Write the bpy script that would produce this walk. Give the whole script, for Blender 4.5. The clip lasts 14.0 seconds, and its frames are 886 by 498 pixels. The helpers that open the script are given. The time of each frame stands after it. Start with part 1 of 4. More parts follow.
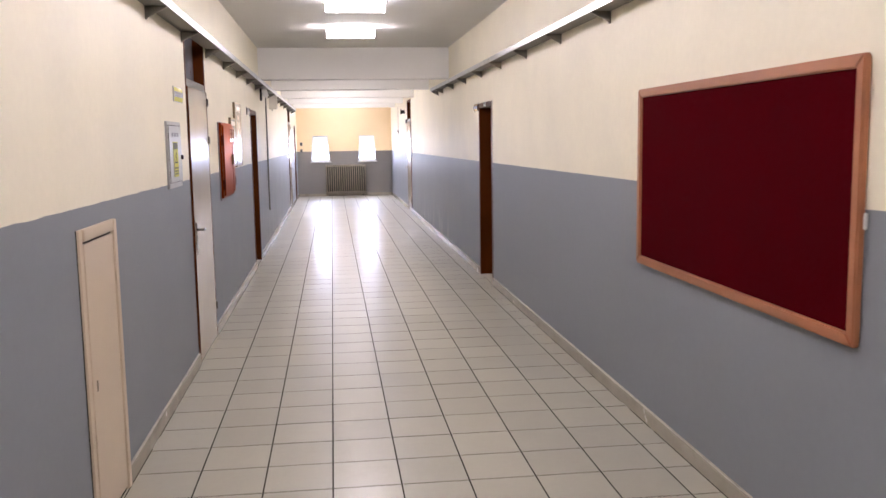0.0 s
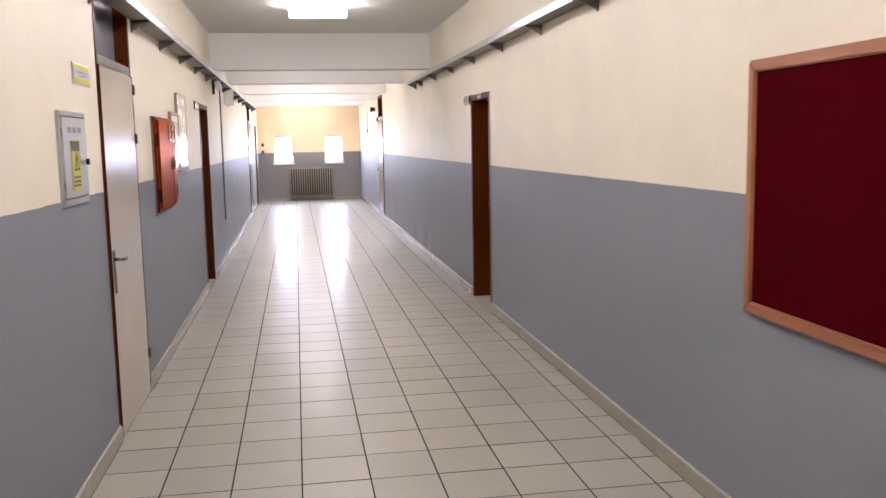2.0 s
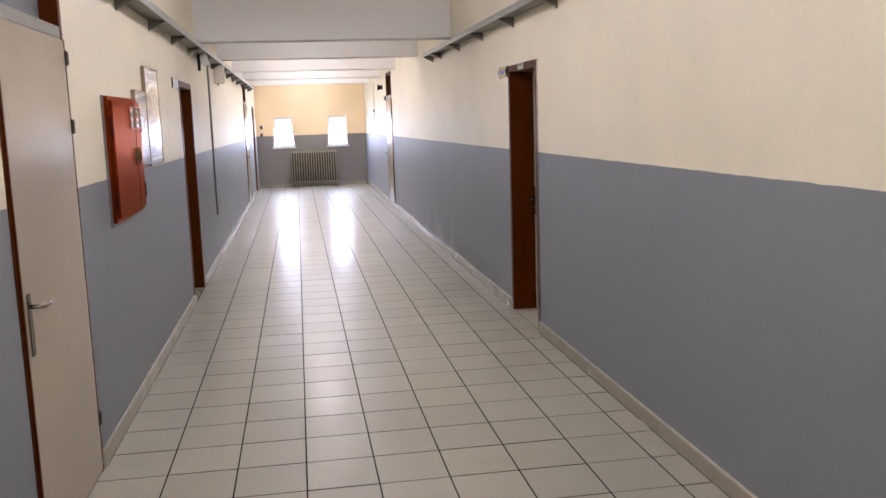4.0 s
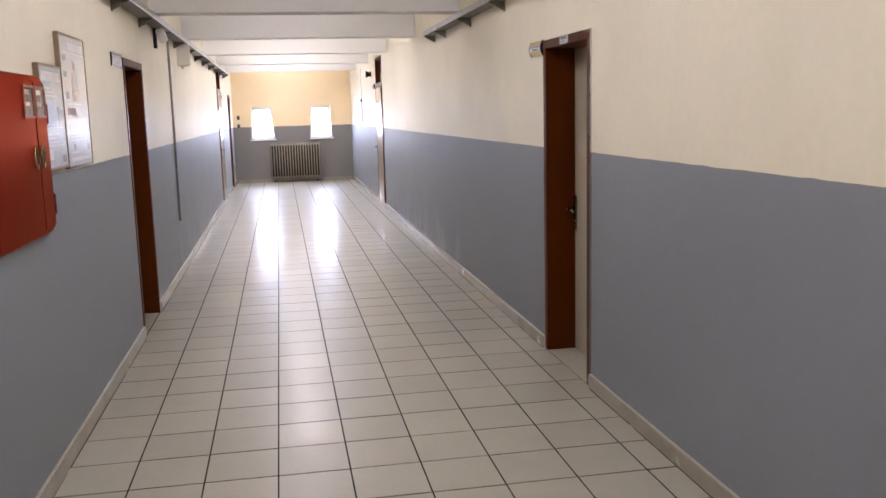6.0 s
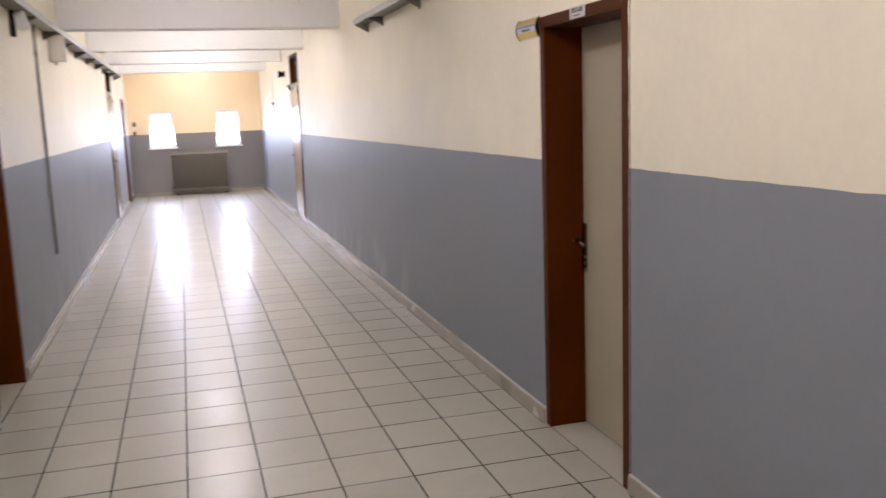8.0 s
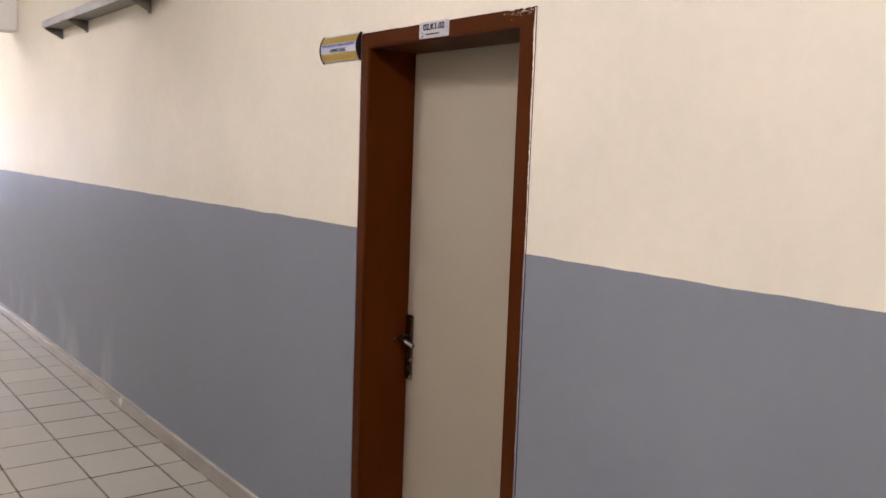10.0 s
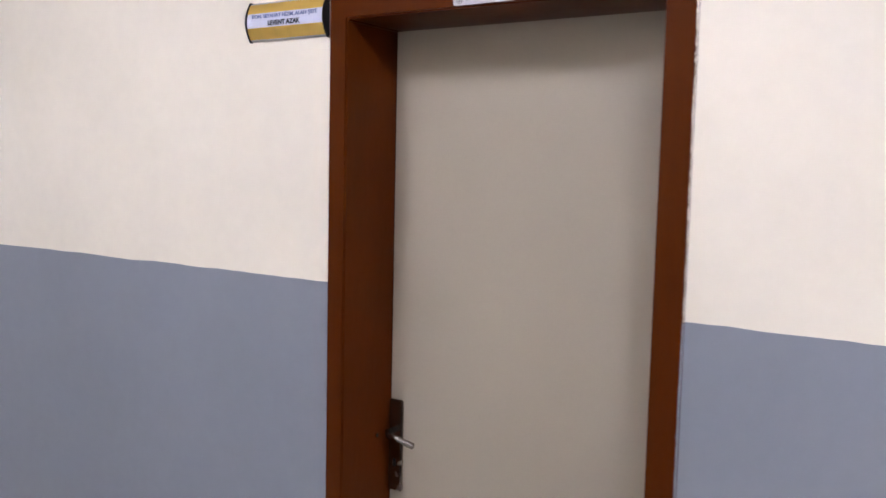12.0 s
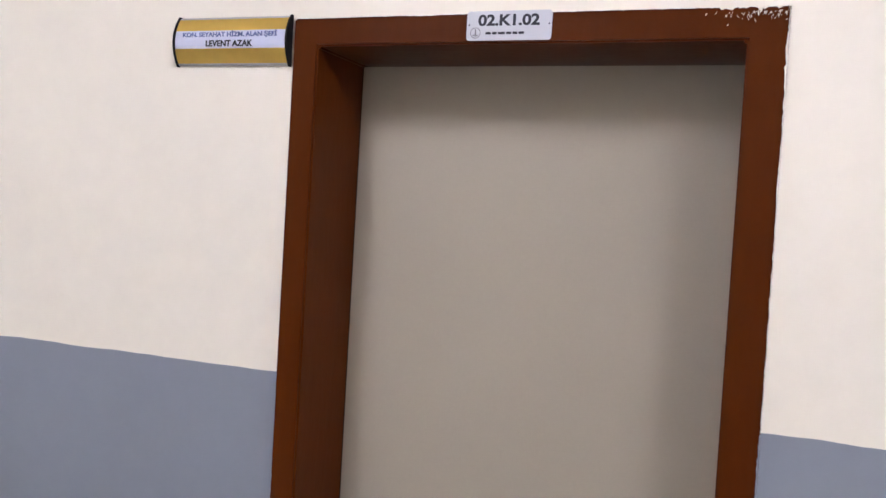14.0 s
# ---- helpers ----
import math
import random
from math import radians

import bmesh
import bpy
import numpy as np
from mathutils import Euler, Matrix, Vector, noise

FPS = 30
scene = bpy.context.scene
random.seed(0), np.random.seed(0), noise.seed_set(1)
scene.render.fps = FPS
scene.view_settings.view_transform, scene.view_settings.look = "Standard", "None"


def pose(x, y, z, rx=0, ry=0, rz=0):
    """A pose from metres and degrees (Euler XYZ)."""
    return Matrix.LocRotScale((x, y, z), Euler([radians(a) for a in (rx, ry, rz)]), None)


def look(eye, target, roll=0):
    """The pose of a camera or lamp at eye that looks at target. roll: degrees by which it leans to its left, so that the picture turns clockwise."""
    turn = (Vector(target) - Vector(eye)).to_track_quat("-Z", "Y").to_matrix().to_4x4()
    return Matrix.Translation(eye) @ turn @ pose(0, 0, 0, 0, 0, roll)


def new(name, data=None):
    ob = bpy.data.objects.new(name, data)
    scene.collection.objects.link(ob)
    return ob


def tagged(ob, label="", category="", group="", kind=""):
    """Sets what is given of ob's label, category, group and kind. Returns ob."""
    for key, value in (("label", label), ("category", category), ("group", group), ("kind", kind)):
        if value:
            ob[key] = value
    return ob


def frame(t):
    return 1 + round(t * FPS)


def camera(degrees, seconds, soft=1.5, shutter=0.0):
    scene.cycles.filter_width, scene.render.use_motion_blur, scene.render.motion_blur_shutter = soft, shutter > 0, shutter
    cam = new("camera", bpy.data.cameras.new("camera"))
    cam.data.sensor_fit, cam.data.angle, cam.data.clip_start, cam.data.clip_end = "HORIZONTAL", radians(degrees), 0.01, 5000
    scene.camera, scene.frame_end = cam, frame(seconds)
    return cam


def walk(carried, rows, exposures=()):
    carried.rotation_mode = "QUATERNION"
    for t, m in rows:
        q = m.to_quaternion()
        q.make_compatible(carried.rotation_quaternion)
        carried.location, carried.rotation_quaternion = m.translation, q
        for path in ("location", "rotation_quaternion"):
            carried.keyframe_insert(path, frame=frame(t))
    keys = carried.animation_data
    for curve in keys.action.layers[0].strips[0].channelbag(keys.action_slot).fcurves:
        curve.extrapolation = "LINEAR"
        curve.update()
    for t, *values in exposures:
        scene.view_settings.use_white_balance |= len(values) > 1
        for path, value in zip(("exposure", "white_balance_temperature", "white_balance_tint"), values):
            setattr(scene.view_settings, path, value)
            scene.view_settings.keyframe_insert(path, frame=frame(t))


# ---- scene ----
cam = camera(53.7, 14.0, soft=1.5, shutter=0.4)
PATH = [
    (0, (1.043, -1.284, 1.657), (1.287, 0.685, 1.407), -0.9),
    (0.5, (1.015, -0.852, 1.642), (1.291, 1.115, 1.406), -1.2),
    (1, (1.011, -0.44, 1.654), (1.358, 1.514, 1.409), -2.1),
    (1.5, (1.057, -0.033, 1.656), (1.381, 1.927, 1.424), -1.0),
    (2, (1.029, 0.374, 1.638), (1.352, 2.332, 1.388), -1.1),
    (2.2, (1.014, 0.567, 1.648), (1.361, 2.519, 1.385), -1.7),
    (4.5, (1.046, 2.378, 1.66), (1.355, 4.331, 1.363), -1.9),
    (5, (1.042, 2.8, 1.643), (1.372, 4.75, 1.35), -1.7),
    (5.5, (1.04, 3.195, 1.642), (1.409, 5.136, 1.33), -1.7),
    (6, (1.088, 3.627, 1.647), (1.44, 5.57, 1.331), -1.5),
    (6.5, (1.047, 4.017, 1.636), (1.401, 5.963, 1.335), -1.8),
    (7, (1.027, 4.389, 1.636), (1.423, 6.325, 1.326), -2.9),
    (7.5, (1.087, 4.802, 1.655), (1.515, 6.73, 1.342), -2.7),
    (8, (1.098, 5.202, 1.644), (1.649, 7.099, 1.329), -2.1),
    (8.5, (1.085, 5.587, 1.658), (1.871, 7.397, 1.331), -2.2),
    (9, (1.13, 5.947, 1.659), (2.029, 7.709, 1.363), 0.1),
    (9.2, (1.128, 6.078, 1.659), (2.1, 7.804, 1.381), 0.8),
    (11.3, (1.131, 7.444, 1.662), (2.688, 8.687, 1.492), 1.6),
    (11.5, (1.112, 7.602, 1.69), (2.729, 8.768, 1.522), 1.5),
    (12, (1.166, 7.849, 1.67), (2.83, 8.941, 1.483), 1.3),
    (12.5, (1.304, 8.099, 1.691), (3.003, 9.14, 1.511), 1.4),
    (13, (1.36, 8.238, 1.704), (3.134, 9.152, 1.574), 2.25),
    (13.5, (1.322, 8.343, 1.712), (3.178, 9.083, 1.628), 3.1),
    (14, (1.311, 8.386, 1.697), (3.188, 9.074, 1.63), 3.4),
]
walk(cam, [(t, look(eye, target, roll)) for t, eye, target, roll in PATH],
     exposures=[(0.0, 0.45, 6850, 23.5), (2.2, 0.52, 6850, 23.5), (4.5, 0.2, 6850, 21.5), (6.0, 0.25, 6850, 21.5), (7.5, 0.36, 6950, 22),
                (8.5, 0.36, 6900, 22.5), (9.0, 0.42, 6900, 22.5), (11.3, 0.97, 6200, 26), (12.0, 1.02, 5900, 25), (13.0, 0.98, 5900, 24),
                (14.0, 0.99, 5900, 24)])

# ---------------------------------------------------------------- light
world = bpy.data.worlds.new("sky")
scene.world = world
world.use_nodes = True
wn = world.node_tree.nodes
sky = wn.new("ShaderNodeTexSky")
sky.sky_type, sky.sun_disc = "NISHITA", False
sky.sun_elevation, sky.sun_rotation = radians(48), radians(150)
world.node_tree.links.new(sky.outputs[0], wn["Background"].inputs[0])
wn["Background"].inputs[1].default_value = 0.15

sun = new("sun", bpy.data.lights.new("sun", "SUN"))
sun.data.energy, sun.data.angle, sun.data.color = 3.0, radians(0.5), (1.0, 0.95, 0.88)
sun.matrix_world = look((0, 0, 30), (-14, 20, 0))

W = 2.815          # corridor width
Y0, Y1 = -4.2, 25.255   # back wall, end wall
ZC = 3.012         # slab
ZB = 2.556         # beam soffit
BAND = 1.404       # height of the painted dado where it starts
T = 0.26           # wall thickness
# only 7.4 and 9.55 are seen; past 12, hidden lamps added to brighten
LAMP_Y = (-2.95, -0.9, 1.15, 3.2, 5.25, 7.4, 9.55, 13.1, 15.75, 16.4, 18.75, 19.5, 21.6, 22.3, 24.1)
LAMP_GLOW = 28.0
WINDOW_WATT = 26.0


def daylight(x, watts):
    """The sky's light in a window's opening."""
    lamp = new("window_daylight", bpy.data.lights.new("window_daylight", "AREA"))
    lamp.data.shape, lamp.data.size, lamp.data.size_y = "RECTANGLE", 0.52, 0.74
    lamp.data.energy, lamp.data.color = watts, (0.57, 0.71, 1.0)
    lamp.data.spread = radians(150)
    lamp.matrix_world = look((x, Y1 + 0.23, 1.42), (x, Y1 - 2.0, 0.2))
    return lamp


daylight(0.69, WINDOW_WATT)
daylight(2.07, WINDOW_WATT)


# ---------------------------------------------------------------- materials
def material(name, base, rough=0.5, metal=0.0, vary=0.08, scale=6.0, fine=90.0, bump=0.05, coat=0.0, dirt=None,
             dirt_amount=0.0, stretch=(1, 1, 1), random_tone=0.0, rough_vary=0.1, spec=0.5, coat_rough=0.08, tint=None):
    """A painted, tiled or metal surface with tone variation at two scales, a fine relief and optional stains."""
    m = bpy.data.materials.new(name)
    m.use_nodes = True
    nt = m.node_tree
    n, l = nt.nodes, nt.links
    p = n["Principled BSDF"]
    p.inputs["Metallic"].default_value = metal
    p.inputs["Coat Weight"].default_value = coat
    p.inputs["Coat Roughness"].default_value = coat_rough
    p.inputs["Specular IOR Level"].default_value = spec
    if tint:
        p.inputs["Specular Tint"].default_value = (*tint, 1)
    geo = n.new("ShaderNodeNewGeometry")
    mp = n.new("ShaderNodeMapping")
    mp.inputs["Scale"].default_value = stretch
    l.new(geo.outputs["Position"], mp.inputs[0])
    big = n.new("ShaderNodeTexNoise")
    big.inputs["Scale"].default_value, big.inputs["Detail"].default_value = scale, 4
    small = n.new("ShaderNodeTexNoise")
    small.inputs["Scale"].default_value, small.inputs["Detail"].default_value = fine, 3
    l.new(mp.outputs[0], big.inputs["Vector"])
    l.new(mp.outputs[0], small.inputs["Vector"])
    add = n.new("ShaderNodeMath")
    add.operation = "MULTIPLY_ADD"
    add.inputs[1].default_value = 0.35
    l.new(small.outputs["Fac"], add.inputs[0])
    l.new(big.outputs["Fac"], add.inputs[2])
    value = n.new("ShaderNodeMapRange")
    value.inputs["From Min"].default_value, value.inputs["From Max"].default_value = 0.4, 0.95
    value.inputs["To Min"].default_value, value.inputs["To Max"].default_value = 1 - vary, 1 + vary
    l.new(add.outputs[0], value.inputs["Value"])
    tone = value.outputs[0]
    if random_tone:
        info = n.new("ShaderNodeObjectInfo")
        isl = n.new("ShaderNodeNewGeometry")
        both = n.new("ShaderNodeMath")
        both.operation = "ADD"
        l.new(info.outputs["Random"], both.inputs[0])
        l.new(isl.outputs["Random Per Island"], both.inputs[1])
        wrap = n.new("ShaderNodeMath")
        wrap.operation = "FRACT"
        l.new(both.outputs[0], wrap.inputs[0])
        r = n.new("ShaderNodeMapRange")
        r.inputs["To Min"].default_value, r.inputs["To Max"].default_value = 1 - random_tone, 1 + random_tone
        l.new(wrap.outputs[0], r.inputs["Value"])
        mul = n.new("ShaderNodeMath")
        mul.operation = "MULTIPLY"
        l.new(tone, mul.inputs[0])
        l.new(r.outputs[0], mul.inputs[1])
        tone = mul.outputs[0]
    if isinstance(base, tuple):
        rgb = n.new("ShaderNodeRGB")
        rgb.outputs[0].default_value = (*base, 1)
        colour = rgb.outputs[0]
    else:
        colour = base(nt, mp)
    vm = n.new("ShaderNodeVectorMath")
    vm.operation = "SCALE"
    l.new(colour, vm.inputs[0])
    l.new(tone, vm.inputs["Scale"])
    out = vm.outputs[0]
    if dirt:
        blot = n.new("ShaderNodeTexNoise")
        blot.inputs["Scale"].default_value, blot.inputs["Detail"].default_value = scale * 0.7, 8
        blot.inputs["Roughness"].default_value = 0.7
        l.new(mp.outputs[0], blot.inputs["Vector"])
        ramp = n.new("ShaderNodeMapRange")
        ramp.inputs["From Min"].default_value, ramp.inputs["From Max"].default_value = 0.55, 0.75
        ramp.inputs["To Max"].default_value = dirt_amount
        l.new(blot.outputs["Fac"], ramp.inputs["Value"])
        mix = n.new("ShaderNodeMix")
        mix.data_type = "RGBA"
        mix.inputs["B"].default_value = (0, 0, 0, 1)
        l.new(ramp.outputs[0], mix.inputs[0])
        l.new(out, mix.inputs[6])
        mix.inputs[7].default_value = (*dirt, 1)
        out = mix.outputs[2]
    l.new(out, p.inputs["Base Color"])
    rr = n.new("ShaderNodeMapRange")
    rr.inputs["From Min"].default_value, rr.inputs["From Max"].default_value = 0.3, 0.7
    rr.inputs["To Min"].default_value, rr.inputs["To Max"].default_value = rough * (1 - rough_vary), rough * (1 + rough_vary)
    l.new(big.outputs["Fac"], rr.inputs["Value"])
    l.new(rr.outputs[0], p.inputs["Roughness"])
    if bump:
        b = n.new("ShaderNodeBump")
        b.inputs["Strength"].default_value, b.inputs["Distance"].default_value = bump, 0.02
        l.new(add.outputs[0], b.inputs["Height"])
        l.new(b.outputs[0], p.inputs["Normal"])
    return m


def two_tone(upper, lower, salts=False):
    """Wall paint with a hand-cut edge between the dado and the upper wall."""
    def build(nt, mp):
        n, l = nt.nodes, nt.links
        geo = n.new("ShaderNodeNewGeometry")
        sep = n.new("ShaderNodeSeparateXYZ")
        l.new(geo.outputs["Position"], sep.inputs[0])
        wob = n.new("ShaderNodeTexNoise")
        wob.inputs["Scale"].default_value, wob.inputs["Detail"].default_value = 5.0, 5
        l.new(geo.outputs["Position"], wob.inputs["Vector"])
        edge = n.new("ShaderNodeMath")
        edge.operation = "MULTIPLY_ADD"
        edge.inputs[1].default_value = 0.016
        fall = n.new("ShaderNodeMath")
        fall.operation = "MULTIPLY_ADD"
        fall.inputs[1].default_value, fall.inputs[2].default_value = -0.0027, BAND - 0.008
        l.new(sep.outputs["Y"], fall.inputs[0])
        l.new(wob.outputs["Fac"], edge.inputs[0])
        l.new(fall.outputs[0], edge.inputs[2])
        gt = n.new("ShaderNodeMath")
        gt.operation = "GREATER_THAN"
        l.new(sep.outputs["Z"], gt.inputs[0])
        l.new(edge.outputs[0], gt.inputs[1])
        mix = n.new("ShaderNodeMix")
        mix.data_type = "RGBA"
        l.new(gt.outputs[0], mix.inputs[0])
        mix.inputs[6].default_value, mix.inputs[7].default_value = (*lower, 1), (*upper, 1)
        if not salts:
            return mix.outputs[2]
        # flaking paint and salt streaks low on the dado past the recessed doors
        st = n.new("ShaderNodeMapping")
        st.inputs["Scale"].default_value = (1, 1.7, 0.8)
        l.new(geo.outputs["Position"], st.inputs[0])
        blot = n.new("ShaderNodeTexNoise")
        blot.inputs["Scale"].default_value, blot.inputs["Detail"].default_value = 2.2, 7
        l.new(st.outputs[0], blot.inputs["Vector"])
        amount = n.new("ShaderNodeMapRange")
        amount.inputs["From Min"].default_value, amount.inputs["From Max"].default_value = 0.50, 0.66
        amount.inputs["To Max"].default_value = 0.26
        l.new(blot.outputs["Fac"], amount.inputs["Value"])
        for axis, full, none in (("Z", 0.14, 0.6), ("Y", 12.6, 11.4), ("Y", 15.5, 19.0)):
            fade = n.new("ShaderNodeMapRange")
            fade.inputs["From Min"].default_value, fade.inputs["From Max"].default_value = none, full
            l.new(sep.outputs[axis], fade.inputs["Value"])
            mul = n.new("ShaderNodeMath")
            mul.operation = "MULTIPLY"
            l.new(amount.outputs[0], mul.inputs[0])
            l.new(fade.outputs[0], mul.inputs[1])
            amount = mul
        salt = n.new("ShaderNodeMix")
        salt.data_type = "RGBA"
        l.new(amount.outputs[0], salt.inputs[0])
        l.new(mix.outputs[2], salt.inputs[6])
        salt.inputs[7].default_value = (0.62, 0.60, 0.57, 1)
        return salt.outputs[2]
    return build


CREAM, GREY = (0.865, 0.80, 0.65), (0.246, 0.264, 0.294)
M = {
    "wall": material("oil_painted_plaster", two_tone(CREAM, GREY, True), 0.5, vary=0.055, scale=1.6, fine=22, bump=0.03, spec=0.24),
    # the peach carries the end wall's warm glow of light in its colour
    "end": material("peach_plaster_with_warm_glow", two_tone((0.92, 0.725, 0.475), (0.23, 0.215, 0.21)), 0.5, vary=0.04, scale=1.5, fine=45, bump=0.05),
    "ceiling": material("white_limewash", (0.79, 0.78, 0.755), 0.9, vary=0.04, scale=1.2, fine=60, bump=0.08),
    "beam": material("cream_limewash", (0.89, 0.875, 0.85), 0.85, vary=0.03, scale=1.2, fine=60, bump=0.06),
    "tile": material("glazed_floor_tile", (0.43, 0.408, 0.338), 0.36, vary=0.06, scale=3.5, fine=30, bump=0.012,
                     random_tone=0.06, spec=0.45, coat=0.2, coat_rough=0.14, dirt=(0.34, 0.285, 0.21), dirt_amount=0.3, rough_vary=0.1),
    "grout": material("dark_grout", (0.022, 0.018, 0.015), 0.9, spec=0.1, vary=0.3, scale=8, bump=0.1),
    "grout_pale": material("beige_grout", (0.04, 0.030, 0.021), 0.9, spec=0.1, vary=0.6, scale=5, bump=0.1),
    "skirt": material("glazed_skirting_tile", (0.36, 0.325, 0.268), 0.25, vary=0.1, scale=4, bump=0.02,
                      dirt=(0.17, 0.14, 0.10), dirt_amount=0.5),
    "bead": material("plaster_bead", (0.50, 0.46, 0.40), 0.6, vary=0.2, scale=9, bump=0.08),
    "brown": material("brown_gloss_paint", (0.077, 0.0155, 0.0008), 0.38, spec=0.09, vary=0.18, scale=5, fine=60, bump=0.05, stretch=(1, 1, 0.3)),
    "leaf": material("greige_laminate", (0.43, 0.377, 0.28), 0.38, vary=0.04, scale=1.5, fine=150, bump=0.01),
    "beige_leaf": material("beige_laminate", (0.42, 0.35, 0.272), 0.21, vary=0.04, scale=1.5, fine=120, bump=0.015),
    "beige_paint": material("beige_enamel", (0.66, 0.53, 0.40), 0.38, vary=0.05, scale=3, bump=0.02),
    "steel": material("galvanised_steel", (0.55, 0.55, 0.55), 0.3, metal=1.0, vary=0.15, scale=14, fine=70, bump=0.02),
    "dull_steel": material("dull_galvanised_steel", (0.24, 0.23, 0.21), 0.5, metal=0.8, vary=0.2, scale=14, fine=70, bump=0.02),
    # tray bottom's zinc, darkened in its colour for the shade of the underside
    "tray_underside": material("shaded_tray_zinc", (0.21, 0.195, 0.165), 0.5, metal=0.5, vary=0.2, scale=10, fine=70, bump=0.02),
    "bracket_steel": material("dark_bracket_steel", (0.21, 0.19, 0.16), 0.55, metal=0.4, vary=0.2, scale=14, bump=0.02),
    "plate_white": material("white_plate_film", (0.56, 0.56, 0.57), 0.3, vary=0.03, bump=0.0),
    "chrome": material("worn_nickel", (0.28, 0.25, 0.215), 0.25, metal=1.0, vary=0.1, scale=20, bump=0.01),
    "black": material("black_plastic", (0.009, 0.0075, 0.007), 0.4, spec=0.2, vary=0.1, bump=0.02),
    "dark_hinge": material("dark_hinge_metal", (0.06, 0.045, 0.035), 0.5, metal=0.3, vary=0.2, bump=0.02),
    # near-black that puts the shade of narrow gaps into colour
    "dark": material("gap_shade_dark", (0.03, 0.022, 0.018), 0.8, vary=0.2, bump=0.02),
    "felt": material("maroon_felt", (0.068, 0.0008, 0.0035), 0.95, vary=0.12, scale=3, fine=400, bump=0.15, spec=0.02),
    "pine": material("stained_pine", (0.40, 0.155, 0.075), 0.42, vary=0.16, scale=7, fine=60, bump=0.04, stretch=(1, 0.15, 1)),
    "red": material("red_enamel", (0.205, 0.029, 0.004), 0.34, metal=0.85, spec=0.2, tint=(1.0, 0.34, 0.12), vary=0.06, scale=2, fine=30, bump=0.0),
    "red_hinge": material("dark_red_hinge", (0.075, 0.008, 0.003), 0.6, spec=0.12, vary=0.2, scale=12, bump=0.0),
    "red_dark": material("dark_red_pane", (0.09, 0.018, 0.008), 0.12, vary=0.2, scale=12, bump=0.0),
    "rim_pink": material("worn_pinkish_rim", (0.42, 0.17, 0.11), 0.4, vary=0.15, scale=20, bump=0.0),
    "worn_rim": material("worn_golden_rim", (0.45, 0.30, 0.16), 0.25, metal=0.9, vary=0.12, scale=20, bump=0.0),
    "grey_box": material("grey_enamel", (0.42, 0.42, 0.41), 0.33, metal=0.3, vary=0.06, scale=4, bump=0.015),
    "yellow": material("yellow_label", (0.56, 0.51, 0.05), 0.5, vary=0.08, scale=20, bump=0.0),
    "olive": material("olive_print", (0.10, 0.10, 0.03), 0.5, vary=0.2, scale=30, bump=0.0),
    "olive_pale": material("faded_olive_print", (0.30, 0.29, 0.12), 0.5, vary=0.2, scale=30, bump=0.0),
    "gold": material("golden_foil_band", (0.82, 0.53, 0.10), 0.3, metal=0.75, vary=0.06, scale=20, bump=0.0, coat=1.0),
    "white": material("white_plastic", (0.74, 0.73, 0.71), 0.35, vary=0.03, bump=0.01),
    "paper": material("printed_paper", (0.82, 0.81, 0.79), 0.2, vary=0.05, scale=7, bump=0.0, coat=0.6),
    "sign_paper": material("bluish_sign_print", (0.66, 0.68, 0.80), 0.25, vary=0.05, scale=12, bump=0.0, coat=0.5),
    "paper_blue": material("bluish_print", (0.70, 0.74, 0.79), 0.22, vary=0.08, scale=9, bump=0.0, coat=0.6),
    "ink": material("grey_ink", (0.20, 0.19, 0.20), 0.5, vary=0.2, scale=30, bump=0.0),
    "ink_blue": material("blue_grey_ink", (0.13, 0.16, 0.32), 0.5, vary=0.2, scale=30, bump=0.0),
    "ink_black": material("black_ink", (0.015, 0.015, 0.02), 0.5, vary=0.1, bump=0.0),
    "ink_warm": material("salmon_ink", (0.62, 0.49, 0.43), 0.5, vary=0.2, scale=30, bump=0.0),
    "ink_brown": material("reddish_brown_ink", (0.30, 0.16, 0.12), 0.4, vary=0.2, scale=30, bump=0.0),
    "ink_haze": material("pale_blue_print", (0.45, 0.52, 0.63), 0.3, vary=0.2, scale=12, bump=0.0),
    "alu": material("silver_profile", (0.55, 0.54, 0.52), 0.35, metal=0.9, vary=0.08, scale=20, bump=0.01),
    "tan_frame": material("tan_wood_strip", (0.26, 0.19, 0.115), 0.4, vary=0.12, scale=10, bump=0.02),
    "radiator": material("brownish_radiator_enamel", (0.38, 0.335, 0.265), 0.35, vary=0.12, scale=9, bump=0.03),
    # grime and the shade between and under the sections, as one dark colour
    "radiator_shade": material("radiator_grime_and_shade", (0.025, 0.02, 0.016), 0.7, vary=0.12, scale=9, bump=0.03),
    "ink_pale": material("faded_ink", (0.56, 0.55, 0.55), 0.4, vary=0.2, scale=30, bump=0.0),
    "sill": material("white_marble_sill", (0.75, 0.74, 0.72), 0.3, vary=0.06, scale=5, bump=0.01),
    "pvc": material("white_window_profile", (0.80, 0.80, 0.79), 0.35, vary=0.03, bump=0.0),
    "cream_plastic": material("cream_painted_box", (0.66, 0.62, 0.54), 0.5, vary=0.05, bump=0.02),
    "asphalt": material("grey_yard", (0.22, 0.21, 0.2), 0.9, vary=0.2, scale=1, bump=0.05),
}


def glow(name, colour, strength):
    m = bpy.data.materials.new(name)
    m.use_nodes = True
    p = m.node_tree.nodes["Principled BSDF"]
    p.inputs["Base Color"].default_value = (0.9, 0.9, 0.9, 1)
    p.inputs["Emission Color"].default_value = (*colour, 1)
    p.inputs["Emission Strength"].default_value = strength
    return m


